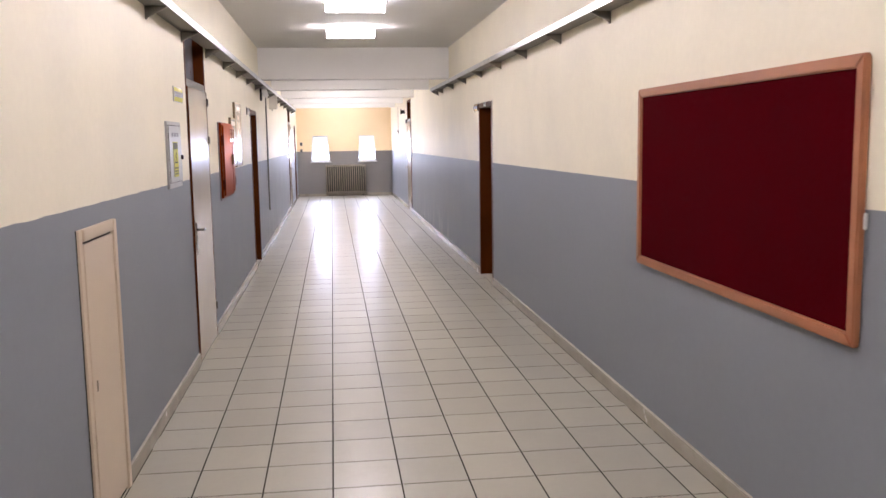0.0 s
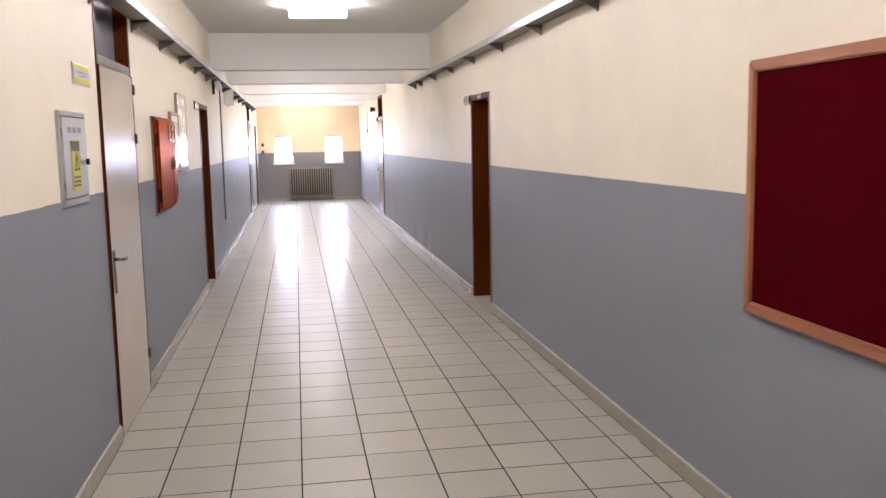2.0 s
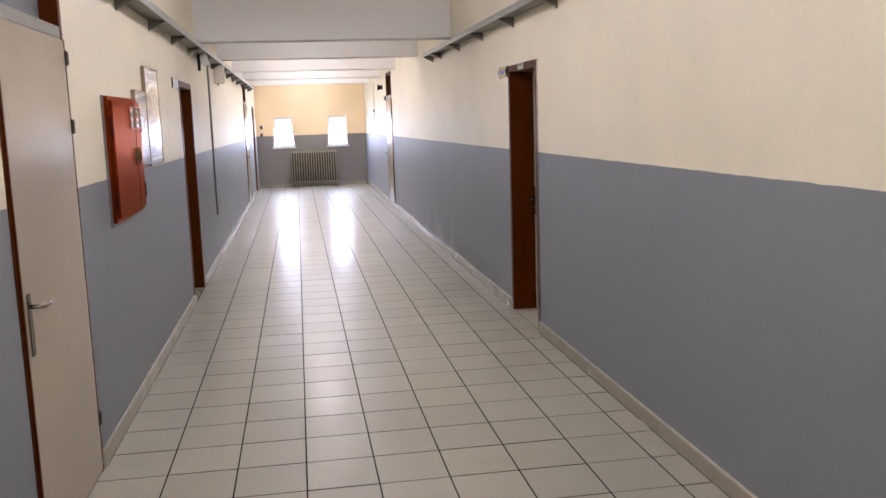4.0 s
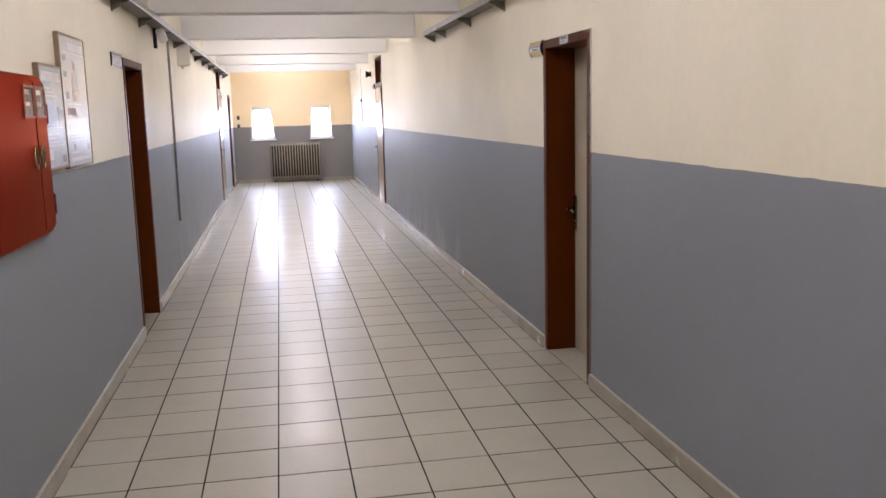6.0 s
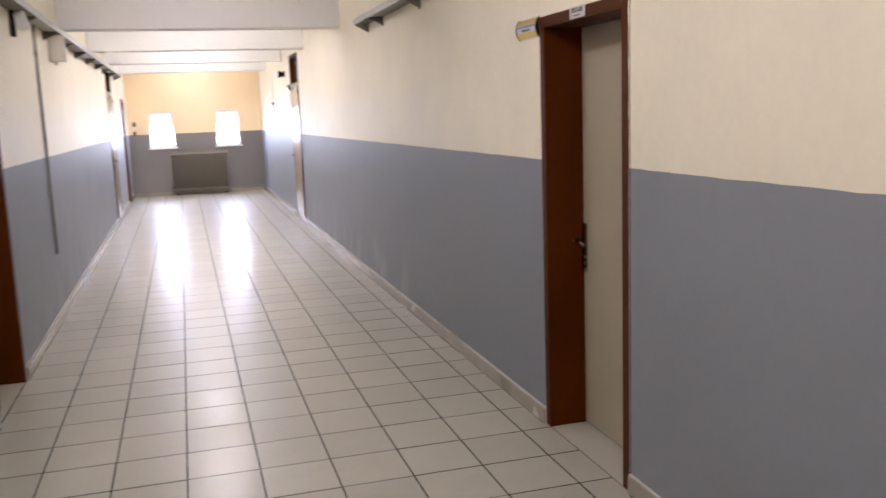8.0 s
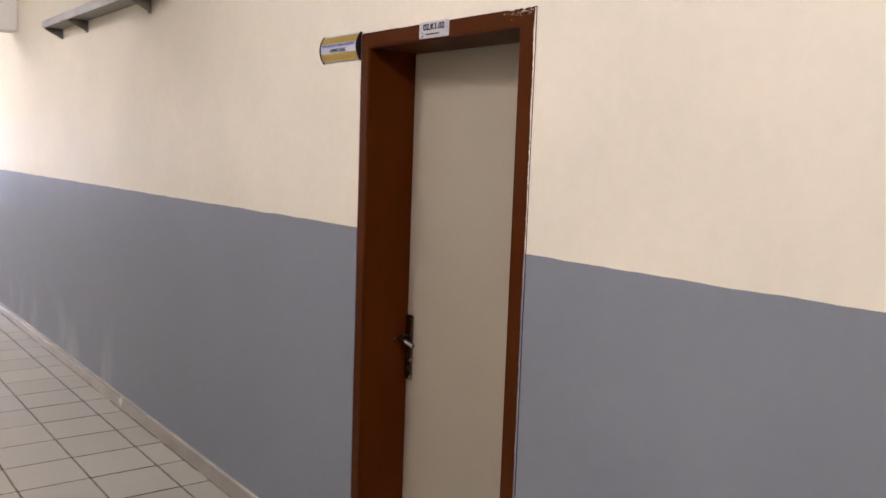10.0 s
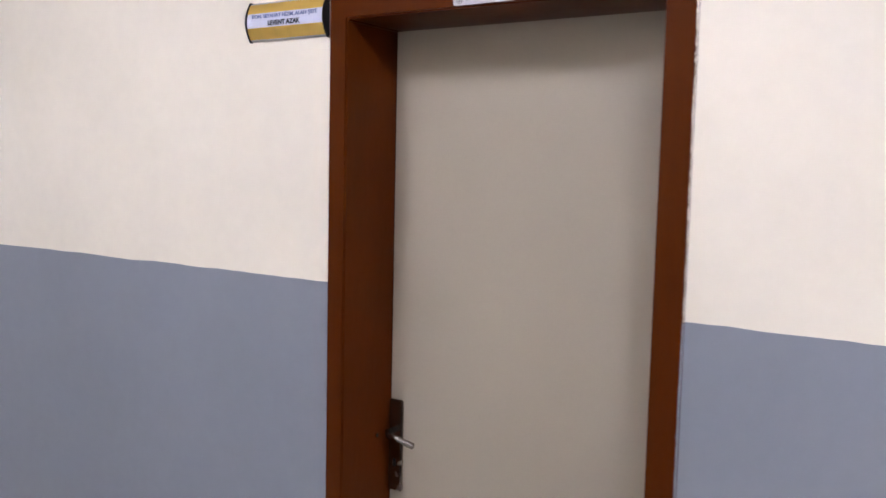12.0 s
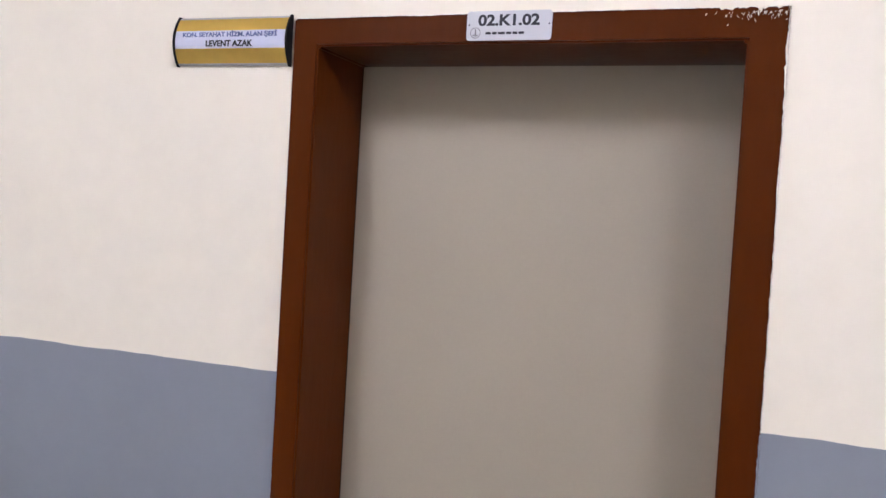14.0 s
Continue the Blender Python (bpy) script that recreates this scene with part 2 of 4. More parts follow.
M["tube"] = glow("lit_diffuser", (0.93, 0.95, 1.0), LAMP_GLOW)
glass = bpy.data.materials.new("window_glass")
glass.use_nodes = True
gp = glass.node_tree.nodes["Principled BSDF"]
gp.inputs["Transmission Weight"].default_value, gp.inputs["Roughness"].default_value, gp.inputs["IOR"].default_value = 1.0, 0.0, 1.45
M["glass"] = glass
M["transom"] = material("frosted_transom_glass", (0.24, 0.25, 0.28), 0.15, vary=0.05, bump=0.0)


# ---------------------------------------------------------------- mesh helpers
def box(bm, x0, x1, y0, y1, z0, z1):
    v = [bm.verts.new((x, y, z)) for x in (x0, x1) for y in (y0, y1) for z in (z0, z1)]
    for f in ((0, 1, 3, 2), (4, 6, 7, 5), (0, 4, 5, 1), (2, 3, 7, 6), (0, 2, 6, 4), (1, 5, 7, 3)):
        bm.faces.new([v[i] for i in f])
    return bm


def boxes(*rows):
    bm = bmesh.new()
    for r in rows:
        box(bm, *r)
    return bm


def rounded(bm, width=0.003, segments=2):
    bmesh.ops.bevel(bm, geom=bm.edges[:], offset=width, segments=segments, affect="EDGES", clamp_overlap=True)
    return bm


def tube(points, radius, sides=10):
    """A round bar through a few points."""
    bm = bmesh.new()
    pts = [Vector(p) for p in points]
    rings = []
    for i, p in enumerate(pts):
        d = (pts[min(i + 1, len(pts) - 1)] - pts[max(i - 1, 0)]).normalized()
        side = d.orthogonal().normalized()
        up = d.cross(side)
        rings.append([bm.verts.new(p + radius * (math.cos(a) * side + math.sin(a) * up))
                      for a in (2 * math.pi * k / sides for k in range(sides))])
    for a, b in zip(rings, rings[1:]):
        # rings of neighbouring points may start at different angles: join the nearest corners
        s = min(range(sides), key=lambda k: (b[k].co - a[0].co).length)
        for k in range(sides):
            bm.faces.new((a[k], a[(k + 1) % sides], b[(k + 1 + s) % sides], b[(k + s) % sides]))
    bm.faces.new(rings[0][::-1])
    bm.faces.new(rings[-1])
    bmesh.ops.recalc_face_normals(bm, faces=bm.faces[:])
    return bm


def profile(points, a, b):
    """A closed outline of (x, z) points drawn out along y from a to b."""
    bm = bmesh.new()
    ends = [[bm.verts.new((x, y, z)) for x, z in points] for y in (a, b)]
    k = len(points)
    for i in range(k):
        bm.faces.new((ends[0][i], ends[0][(i + 1) % k], ends[1][(i + 1) % k], ends[1][i]))
    bm.faces.new(ends[0][::-1])
    bm.faces.new(ends[1])
    bmesh.ops.recalc_face_normals(bm, faces=bm.faces[:])
    return bm


def mesh_of(name, bm, mat, smooth=False):
    bmesh.ops.recalc_face_normals(bm, faces=bm.faces[:])
    me = bpy.data.meshes.new(name)
    bm.to_mesh(me)
    bm.free()
    me.materials.append(M[mat])
    if smooth:
        me.shade_smooth()
    return me


def part(name, bm, mat, parent=None, label="", smooth=False):
    ob = new(name, mesh_of(name, bm, mat, smooth))
    if parent:
        ob.parent = parent
    return tagged(ob, label)


def thing(name, label, category, group="", m=None):
    ob = tagged(new(name), label, category, group)
    if m is not None:
        ob.matrix_world = m
    return ob


def setting(name, bm, mat, label, category):
    return tagged(part(name, bm, mat), label, category, kind="structure")


def lettering(text, size, mat, parent, place, width=None, name="lettering", bold=0.028):
    """Flat letters as a mesh, in the parent's x (right), y (up), z (towards the reader)."""
    cu = bpy.data.curves.new(name, "FONT")
    cu.body, cu.size, cu.align_x, cu.align_y, cu.extrude = text, size, "CENTER", "CENTER", 0.0004
    cu.offset = size * bold
    tmp = new(name, cu)
    bpy.context.view_layer.update()
    me = bpy.data.meshes.new_from_object(tmp.evaluated_get(bpy.context.evaluated_depsgraph_get()))
    bpy.data.objects.remove(tmp)
    me.materials.clear()
    me.materials.append(M[mat])
    ob = new(name, me)
    span = max(v.co.x for v in me.vertices) - min(v.co.x for v in me.vertices)
    for v in me.vertices:
        if width:
            v.co.x *= width / span
        v.co = Vector(place) + v.co
    ob.parent = parent
    return ob


# poses in which local x runs to the reader's right, y up and z out of the wall
def on_left(y, z, out=0.0):
    return Matrix(((0, 0, 1, out), (1, 0, 0, y), (0, 1, 0, z), (0, 0, 0, 1)))


def on_right(y, z, out=0.0):
    return Matrix(((0, 0, -1, W - out), (-1, 0, 0, y), (0, 1, 0, z), (0, 0, 0, 1)))


def on_end(x, z, out=0.0):
    return Matrix(((1, 0, 0, x), (0, 0, -1, Y1 - out), (0, 1, 0, z), (0, 0, 0, 1)))


# ---------------------------------------------------------------- walls, floor, ceiling
# openings: y from, y to, height
DOORS_L = ((5.33, 6.335, 2.56), (10.36, 11.265, 2.075), (20.2, 21.2, 2.56), (23.45, 24.27, 2.075))
DOORS_R = ((8.371, 9.27, 2.07), (18.5, 19.46, 2.57))


def wall_with_doors(x0, x1, doors):
    bm = bmesh.new()
    y = Y0
    for a, b, h in doors:
        box(bm, x0, x1, y, a, 0, ZC)
        box(bm, x0, x1, a, b, h, ZC)
        y = b
    box(bm, x0, x1, y, Y1, 0, ZC)
    return bm


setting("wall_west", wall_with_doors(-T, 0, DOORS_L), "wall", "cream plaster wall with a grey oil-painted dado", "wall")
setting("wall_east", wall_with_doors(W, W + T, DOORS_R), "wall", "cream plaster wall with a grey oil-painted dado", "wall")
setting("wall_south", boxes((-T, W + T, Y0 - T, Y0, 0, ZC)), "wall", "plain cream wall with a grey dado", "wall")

WINDOWS = ((0.412, 0.974, 0.462, 0.918), (1.812, 2.345, 1.848, 2.305))   # x at the sill, x at the head
WZ0, WZ1 = 1.04, 1.80


def end_wall():
    bm = bmesh.new()

    def prism(quad):
        rings = [[bm.verts.new((x, y, z)) for x, z in quad] for y in (Y1, Y1 + T)]
        bm.faces.new(rings[0])
        bm.faces.new(rings[1][::-1])
        for i in range(4):
            bm.faces.new((rings[0][i], rings[1][i], rings[1][(i + 1) % 4], rings[0][(i + 1) % 4]))

    (a0, a1, a2, a3), (b0, b1, b2, b3) = WINDOWS
    prism(((-T, 0), (W + T, 0), (W + T, WZ0), (-T, WZ0)))
    prism(((-T, WZ1), (W + T, WZ1), (W + T, ZC), (-T, ZC)))
    prism(((-T, WZ0), (a0, WZ0), (a2, WZ1), (-T, WZ1)))
    prism(((a1, WZ0), (b0, WZ0), (b2, WZ1), (a3, WZ1)))
    prism(((b1, WZ0), (W + T, WZ0), (W + T, WZ1), (b3, WZ1)))
    return bm


setting("wall_north", end_wall(), "end", "peach end wall with warm glow in its colour, a grey dado and two small windows", "wall")
setting("ceiling", boxes((-T, W + T, Y0 - T, Y1 + T, ZC, ZC + 0.2)), "ceiling", "flat white plastered ceiling slab", "ceiling")
for y in (11.965, 14.75, 17.72, 20.6, 23.45):
    bm = boxes((-0.05, W + 0.05, y, y + 0.27, ZB, ZC + 0.05))
    tagged(part("ceiling_beam", rounded(bm, 0.008, 2), "beam"), "white plastered concrete ceiling beam across the corridor", "beam",
           "ceiling beams", "structure")
setting("ground", boxes((-60, 60, -40, 900, -3.4, -3.2)), "asphalt", "pale grey yard outside the building", "ground")


# ---------------------------------------------------------------- things
def lining(h, top, f, back, front, extra=0.0):
    """Two posts and a head in one piece, drawn through the wall's depth."""
    bm = bmesh.new()
    out = [(-h, 0), (-h, top), (h + extra, top), (h + extra, 0), (h - f, 0), (h - f, top - f), (-h + f, top - f), (-h + f, 0)]
    rings = [[bm.verts.new((x, y, z)) for x, y in out] for z in (back, front)]
    for i in range(8):
        bm.faces.new((rings[0][i], rings[0][(i + 1) % 8], rings[1][(i + 1) % 8], rings[1][i]))
    for r in rings:
        for q in ((0, 1, 6, 7), (1, 2, 5, 6), (2, 3, 4, 5)):
            bm.faces.new([r[i] for i in q])
    bmesh.ops.recalc_face_normals(bm, faces=bm.faces[:])
    sharp = [e for e in bm.edges if len(e.link_faces) == 2 and e.calc_face_angle(0) > 0.5]
    bmesh.ops.bevel(bm, geom=sharp, offset=0.004, segments=2, affect="EDGES", clamp_overlap=True)
    return bm


def recessed_door(name, m, width, height, label, extra=0.0):
    """A brown timber frame that lines the opening, with a plain leaf at its back. Local origin: middle of the sill, on the wall's face."""
    f, d = 0.055, 0.192
    door = tagged(new(name), label, "door", "recessed doors", "structure")
    door.matrix_world = m
    h = width / 2
    e = 0.0002
    part("door_frame", lining(h - e, height - e, f - e, -d - 0.05, 0.006, extra), "brown", door, "brown gloss-painted timber frame")
    leaf = part("door_leaf", rounded(boxes((-h + f + 0.003, h - f - 0.003, 0.008, height - f - 0.003, -d - 0.042, -d)), 0.002), "leaf", door,
                "plain greige laminate leaf")
    # narrow dark strips for the shade where the leaf meets the frame
    part("rebate", boxes((-h + f, -h + f + 0.006, 0.005, height - f, -d - 0.045, -d - 0.004)), "dark", door)
    part("rebate", boxes((h - f - 0.006, h - f, 0.005, height - f, -d - 0.045, -d - 0.004)), "dark", door)
    px = -h + f + 0.027
    part("lock_plate", rounded(boxes((px - 0.0215, px + 0.0215, 0.808, 1.055, -d, -d + 0.013)), 0.004), "chrome", leaf, "long worn nickel lock plate")
    part("lever_handle", tube(((px, 0.975, -d), (px, 0.975, -d + 0.045), (px + 0.010, 0.970, -d + 0.055), (px + 0.085, 0.955, -d + 0.05)), 0.0085), "chrome", leaf,
         "worn nickel lever", True)
    part("keyhole", boxes((px - 0.004, px + 0.004, 0.875, 0.895, -d + 0.012, -d + 0.0145)), "black", leaf)
    part("strike_screw", tube(((-h + f, 0.965, -0.135), (-h + f + 0.003, 0.965, -0.135)), 0.006), "chrome", door)
    return door


def flush_door(name, m, width, label, hinge_right=True):
    """A beige leaf flush with the wall under a recessed transom light. Local origin: middle of the sill, on the wall's face."""
    door = tagged(new(name), label, "door", "flush doors", "structure")
    door.matrix_world = m
    h, lh, th = width / 2, 2.065, 2.56
    f, e = 0.045, 0.0015
    part("frame_jamb", rounded(boxes((-h + e, -h + f, 0, th, -0.19, 0.004)), 0.003), "brown", door)
    part("frame_jamb", rounded(boxes((h - f, h - e, 0, th, -0.19, 0.004)), 0.003), "brown", door)
    part("frame_head", rounded(boxes((-h + f, h - f, th - f, th - e, -0.19, 0.004)), 0.003), "brown", door)
    part("transom_rail", rounded(boxes((-h + f, h - f, lh + 0.004, lh + 0.06, -0.19, 0.004)), 0.003), "dull_steel", door, "dull metal transom rail")
    part("transom_pane", boxes((-h + f, h - f, lh + 0.06, th - f, -0.085, -0.079)), "transom", door, "greyish transom glass")
    part("transom_mullion", boxes((-h + f, h - f, lh + 0.06, lh + 0.085, -0.095, -0.07)), "brown", door)
    leaf = part("door_leaf", rounded(boxes((-h + (0.026 if hinge_right else 0.042), h - (0.042 if hinge_right else 0.026), 0.01, lh, -0.03, 0.014)), 0.003), "beige_leaf", door, "shiny beige laminate leaf")
    s = 1 if hinge_right else -1
    for q, w in ((s, 0.042), (-s, 0.026)):
        part("frame_lip", rounded(boxes((min(q * (h - w + 0.001), q * (h - w + 0.013)), max(q * (h - w + 0.001), q * (h - w + 0.013)), 0.0, lh + 0.003, -0.01, 0.0155)), 0.002), "brown", door, "narrow brown lip round the leaf")
    for z in (0.27, 1.675, 1.985):
        part("hinge", rounded(boxes((min(s * (h - 0.052), s * (h - 0.014)), max(s * (h - 0.052), s * (h - 0.014)), z - 0.034, z + 0.034, 0.014, 0.026)), 0.005), "dark_hinge", door, "dark metal hinge")
    px = -s * (h - 0.075)
    part("lock_plate", rounded(boxes((px - 0.02, px + 0.02, 0.82, 1.06, 0.014, 0.021)), 0.003), "chrome", leaf, "long nickel lock plate")
    part("lever_handle", tube(((px, 1.01, 0.014), (px, 1.01, 0.058), (px + s * 0.012, 1.008, 0.066), (px + s * 0.115, 1.003, 0.062)), 0.009), "chrome", leaf, "", True)
    return door


recessed_door("door_1", on_right(8.825, 0), 0.89, 2.07, "closed greige door deep in a chipped brown timber frame", 0.009)
recessed_door("door_2", on_left(10.8125, 0), 0.905, 2.075, "closed door deep in a dark brown timber frame")
recessed_door("door_3", on_left(23.86, 0), 0.82, 2.075, "far closed door deep in a dark brown frame")
flush_door("door_4", on_left(5.8325, 0), 1.005, "closed beige door with a dark transom light above")
flush_door("door_5", on_left(20.7, 0), 1.0, "far closed beige door beside the end of the cable tray")
flush_door("door_6", on_right(18.98, 0), 0.96, "closed beige door with dark hinges and a transom light")


def ragged_edges(cream):
    """Wall paint brushed over the outer edge of the brown frame, with a ragged border; cream above the dado, grey below."""
    rng = random.Random(4)
    bm = bmesh.new()
    z = 0.0068
    split = 1.381

    def over(d):
        """Height of the paint film at a distance from the frame's rounded edge."""
        return z if d > 0.004 else 0.0028 + math.sqrt(max(0.0, 0.004 ** 2 - (0.004 - d) ** 2))

    def strip(points):
        rows = []
        for o, i in points:
            o, i = Vector(o), Vector(i)
            w = (i - o).length
            rows.append([bm.verts.new((*o.lerp(i, d / w), over(d))) for d in (0.0, w * 0.12, w * 0.4, w)])
        for r0, r1 in zip(rows, rows[1:]):
            for k in range(3):
                bm.faces.new((r0[k], r1[k], r1[k + 1], r0[k + 1]))

    for side, edge in ((-1, 0.4446), (1, 0.4536)):
        pts = []
        y = 2.066 if cream else split
        while y > (split if cream else 0.09):
            w = 0.0006 + abs(rng.gauss(0, 0.0008)) + 0.0015 * max(0.0, noise.noise((side * 3.1, y * 9, 0.5)))
            if cream and side > 0:
                w += 0.0035 * rng.random() * math.exp(-((y - 2.0) / 0.035) ** 2)
            if not cream:
                w += 0.0015
            pts.append(((side * edge, y), (side * (edge - w), y)))
            y -= rng.uniform(0.003, 0.008)
        strip(pts)
    if cream:
        pts = []
        x = -0.4446
        while x < 0.4536:
            near = math.exp(-((x - 0.409) / 0.07) ** 2)
            w = 0.0006 + abs(rng.gauss(0, 0.0006)) + 0.0016 * max(0.0, noise.noise((x * 12, 4.2, 0.5)))
            w += near * rng.choice((0.0, 0.002, 0.005, 0.010)) * rng.random()
            pts.append(((x, 2.0697), (x, 2.0697 - w)))
            x += rng.uniform(0.0018, 0.006)
        strip(pts)
        # loose bristle marks below the ragged corner
        for i in range(64):
            cx, cy = 0.449 - abs(rng.gauss(0, 0.06)), 2.062 - abs(rng.gauss(0, 0.007))
            l, t, a = rng.uniform(0.0008, 0.0040), rng.uniform(0.0003, 0.0009), rng.uniform(0.6, 2.2)
            d, n = Vector((math.cos(a), math.sin(a))) * l, Vector((-math.sin(a), math.cos(a))) * t
            c = Vector((cx, cy))
            bm.faces.new([bm.verts.new((p.x, p.y, z)) for p in (c - d, c + n, c + d, c - n)])
    return bm


M["cream_edge"] = material("cream_paint_smear", CREAM, 0.5, vary=0.05, bump=0.0)
M["grey_edge"] = material("grey_paint_smear", GREY, 0.5, vary=0.05, bump=0.0)
part("paint_edge", ragged_edges(True), "cream_edge", bpy.data.objects["door_1"], "cream wall paint brushed over the frame's edge")
part("paint_edge", ragged_edges(False), "grey_edge", bpy.data.objects["door_1"], "grey wall paint brushed over the frame's edge")


def bowed_sign(m, w, h, label, band, lines=(), bars=(), bow=0.016, cap_mat="black"):
    """A bowed silver sign holder with black end caps and a printed insert. Local origin: middle of the back."""
    s = thing("name_sign", label, "sign", "door name signs", m)
    n = 10

    def sheet(z0, z1, lift, a=-w / 2 + 0.004, b=w / 2 - 0.004):
        bm = bmesh.new()
        rows = []
        for i in range(n + 1):
            z = z0 + (z1 - z0) * i / n
            d = 0.004 + bow * (1 - (2 * z / h) ** 2) + lift
            rows.append((bm.verts.new((a, z, d)), bm.verts.new((b, z, d))))
        for (p, q), (r, t) in zip(rows, rows[1:]):
            bm.faces.new((p, q, t, r))
        return bm

    hull = bmesh.new()
    outline = [(-h / 2, 0.0)] + [(-h / 2 + h * i / n, 0.004 + bow * (1 - (2 * i / n - 1) ** 2)) for i in range(n + 1)] + [(h / 2, 0.0)]
    rings = [[hull.verts.new((x, z, d)) for z, d in outline] for x in (-w / 2 + 0.003, w / 2 - 0.003)]
    for i in range(len(outline)):
        j = (i + 1) % len(outline)
        hull.faces.new((rings[0][i], rings[1][i], rings[1][j], rings[0][j]))
    hull.faces.new(rings[0])
    hull.faces.new(rings[1][::-1])
    part("holder", hull, "alu", s, "silver bowed profile")
    part("insert", sheet(-h * 0.47, h * 0.47, 0.0006), "sign_paper", s, "bluish white printed insert")
    if band:
        part("colour_band", sheet(h * 0.20, h * 0.46, 0.001), band, s, "golden band")
        part("colour_band", sheet(-h * 0.46, -h * 0.17, 0.001), band, s, "golden band")
    else:
        part("edge_rail", sheet(h * 0.36, h * 0.47, 0.001), "dull_steel", s, "dark metal edge rail")
        part("edge_rail", sheet(-h * 0.47, -h * 0.36, 0.001), "dull_steel", s, "dark metal edge rail")
    for x in (-w / 2, w / 2 - 0.004):
        cap = bmesh.new()
        o = [(z * 1.05, d * 1.15 + (0.0 if d == 0 else 0.001)) for z, d in outline]
        rr = [[cap.verts.new((x + dx, z, d)) for z, d in o] for dx in (0, 0.004)]
        for i in range(len(o)):
            j = (i + 1) % len(o)
            cap.faces.new((rr[0][i], rr[1][i], rr[1][j], rr[0][j]))
        cap.faces.new(rr[0])
        cap.faces.new(rr[1][::-1])
        part("end_cap", cap, cap_mat, s, "black end cap" if cap_mat == "black" else "")
    for text, size, y, width, ink in lines:
        lettering(text, size, ink, s, (0, y, 0.004 + bow * (1 - (2 * y / h) ** 2) + 0.0022), width)
    for x0, x1, y0, y1 in bars:
        part("printed_line", boxes((x0, x1, y0, y1, 0.0, 0.004 + bow * (1 - (2 * max(abs(y0), abs(y1)) / h) ** 2) + 0.0022)), "ink", s)
    return s


bowed_sign(on_right(9.4065, 2.027), 0.264, 0.096, "bowed silver sign with golden bands beside the brown door", "gold",
           lines=(("KON. SEYAHAT H\u0130ZM. ALAN \u015eEF\u0130", 0.0125, 0.0105, 0.218, "ink_blue"), ("LEVENT AZAK", 0.0165, -0.0075, 0.108, "ink_black")))
bowed_sign(on_left(4.975, 1.983), 0.34, 0.1, "bowed silver sign with yellow bands beside the beige door", "yellow",
           bars=((-0.1, 0.1, 0.004, 0.012), (-0.07, 0.07, -0.012, -0.004)), bow=0.006, cap_mat="alu")
bowed_sign(on_left(10.102, 2.036), 0.39, 0.092, "silver sign beside the dark door frame", None, bars=((-0.12, 0.12, 0.010, 0.018), (-0.08, 0.08, -0.018, -0.010)), bow=0.006)
bowed_sign(on_right(19.66, 2.08), 0.24, 0.10, "small silver sign beside the far beige door", None, bars=((-0.08, 0.08, 0.0, 0.01),))


def room_label():
    s = thing("room_label", "small white room number plate on the brown door frame", "sign", m=on_right(8.836, 2.0465, 0.0065))
    bm = bmesh.new()
    corner = [(sx * 0.072 + 0.006 * math.cos(a), sy * 0.020 + 0.006 * math.sin(a))
              for sx, sy, q in ((1, 1, 0), (-1, 1, 1), (-1, -1, 2), (1, -1, 3)) for a in (math.pi / 2 * (q + i / 5) for i in range(6))]
    lo, hi = [[bm.verts.new((x, y, z)) for x, y in corner] for z in (0.0, 0.0015)]
    bm.faces.new(hi)
    bm.faces.new(lo[::-1])
    for i in range(len(corner)):
        bm.faces.new((lo[i], lo[(i + 1) % len(corner)], hi[(i + 1) % len(corner)], hi[i]))
    part("plate", bm, "plate_white", s)
    lettering("02.K1.02", 0.0265, "ink_black", s, (0, 0.0085, 0.0022), 0.113, bold=0.034)
    ring = bmesh.new()
    k = 20
    for r in ((0.0085, 0.0098),):
        a = [ring.verts.new((-0.061 + r[0] * math.cos(t), -0.0125 + r[0] * math.sin(t), 0.002)) for t in (2 * math.pi * i / k for i in range(k))]
        b = [ring.verts.new((-0.061 + r[1] * math.cos(t), -0.0125 + r[1] * math.sin(t), 0.002)) for t in (2 * math.pi * i / k for i in range(k))]
        for i in range(k):
            ring.faces.new((a[i], a[(i + 1) % k], b[(i + 1) % k], b[i]))
    box(ring, -0.0622, -0.0598, -0.019, -0.006, 0.0015, 0.002)
    box(ring, -0.066, -0.056, -0.0178, -0.0158, 0.0015, 0.0021)
    part("emblem", ring, "ink", s, "round grey emblem")
    x = -0.042
    for w in (0.010, 0.009, 0.013, 0.010, 0.009, 0.010):
        part("printed_line", boxes((x, x + w, -0.0155, -0.0112, 0.0, 0.002)), "ink_black", s)
        x += w + 0.002
    for x in (-0.0735, 0.0735):
        part("screw", tube(((x, 0.002, 0.0), (x, 0.002, 0.0022)), 0.0016, 8), "ink_black", s)


room_label()


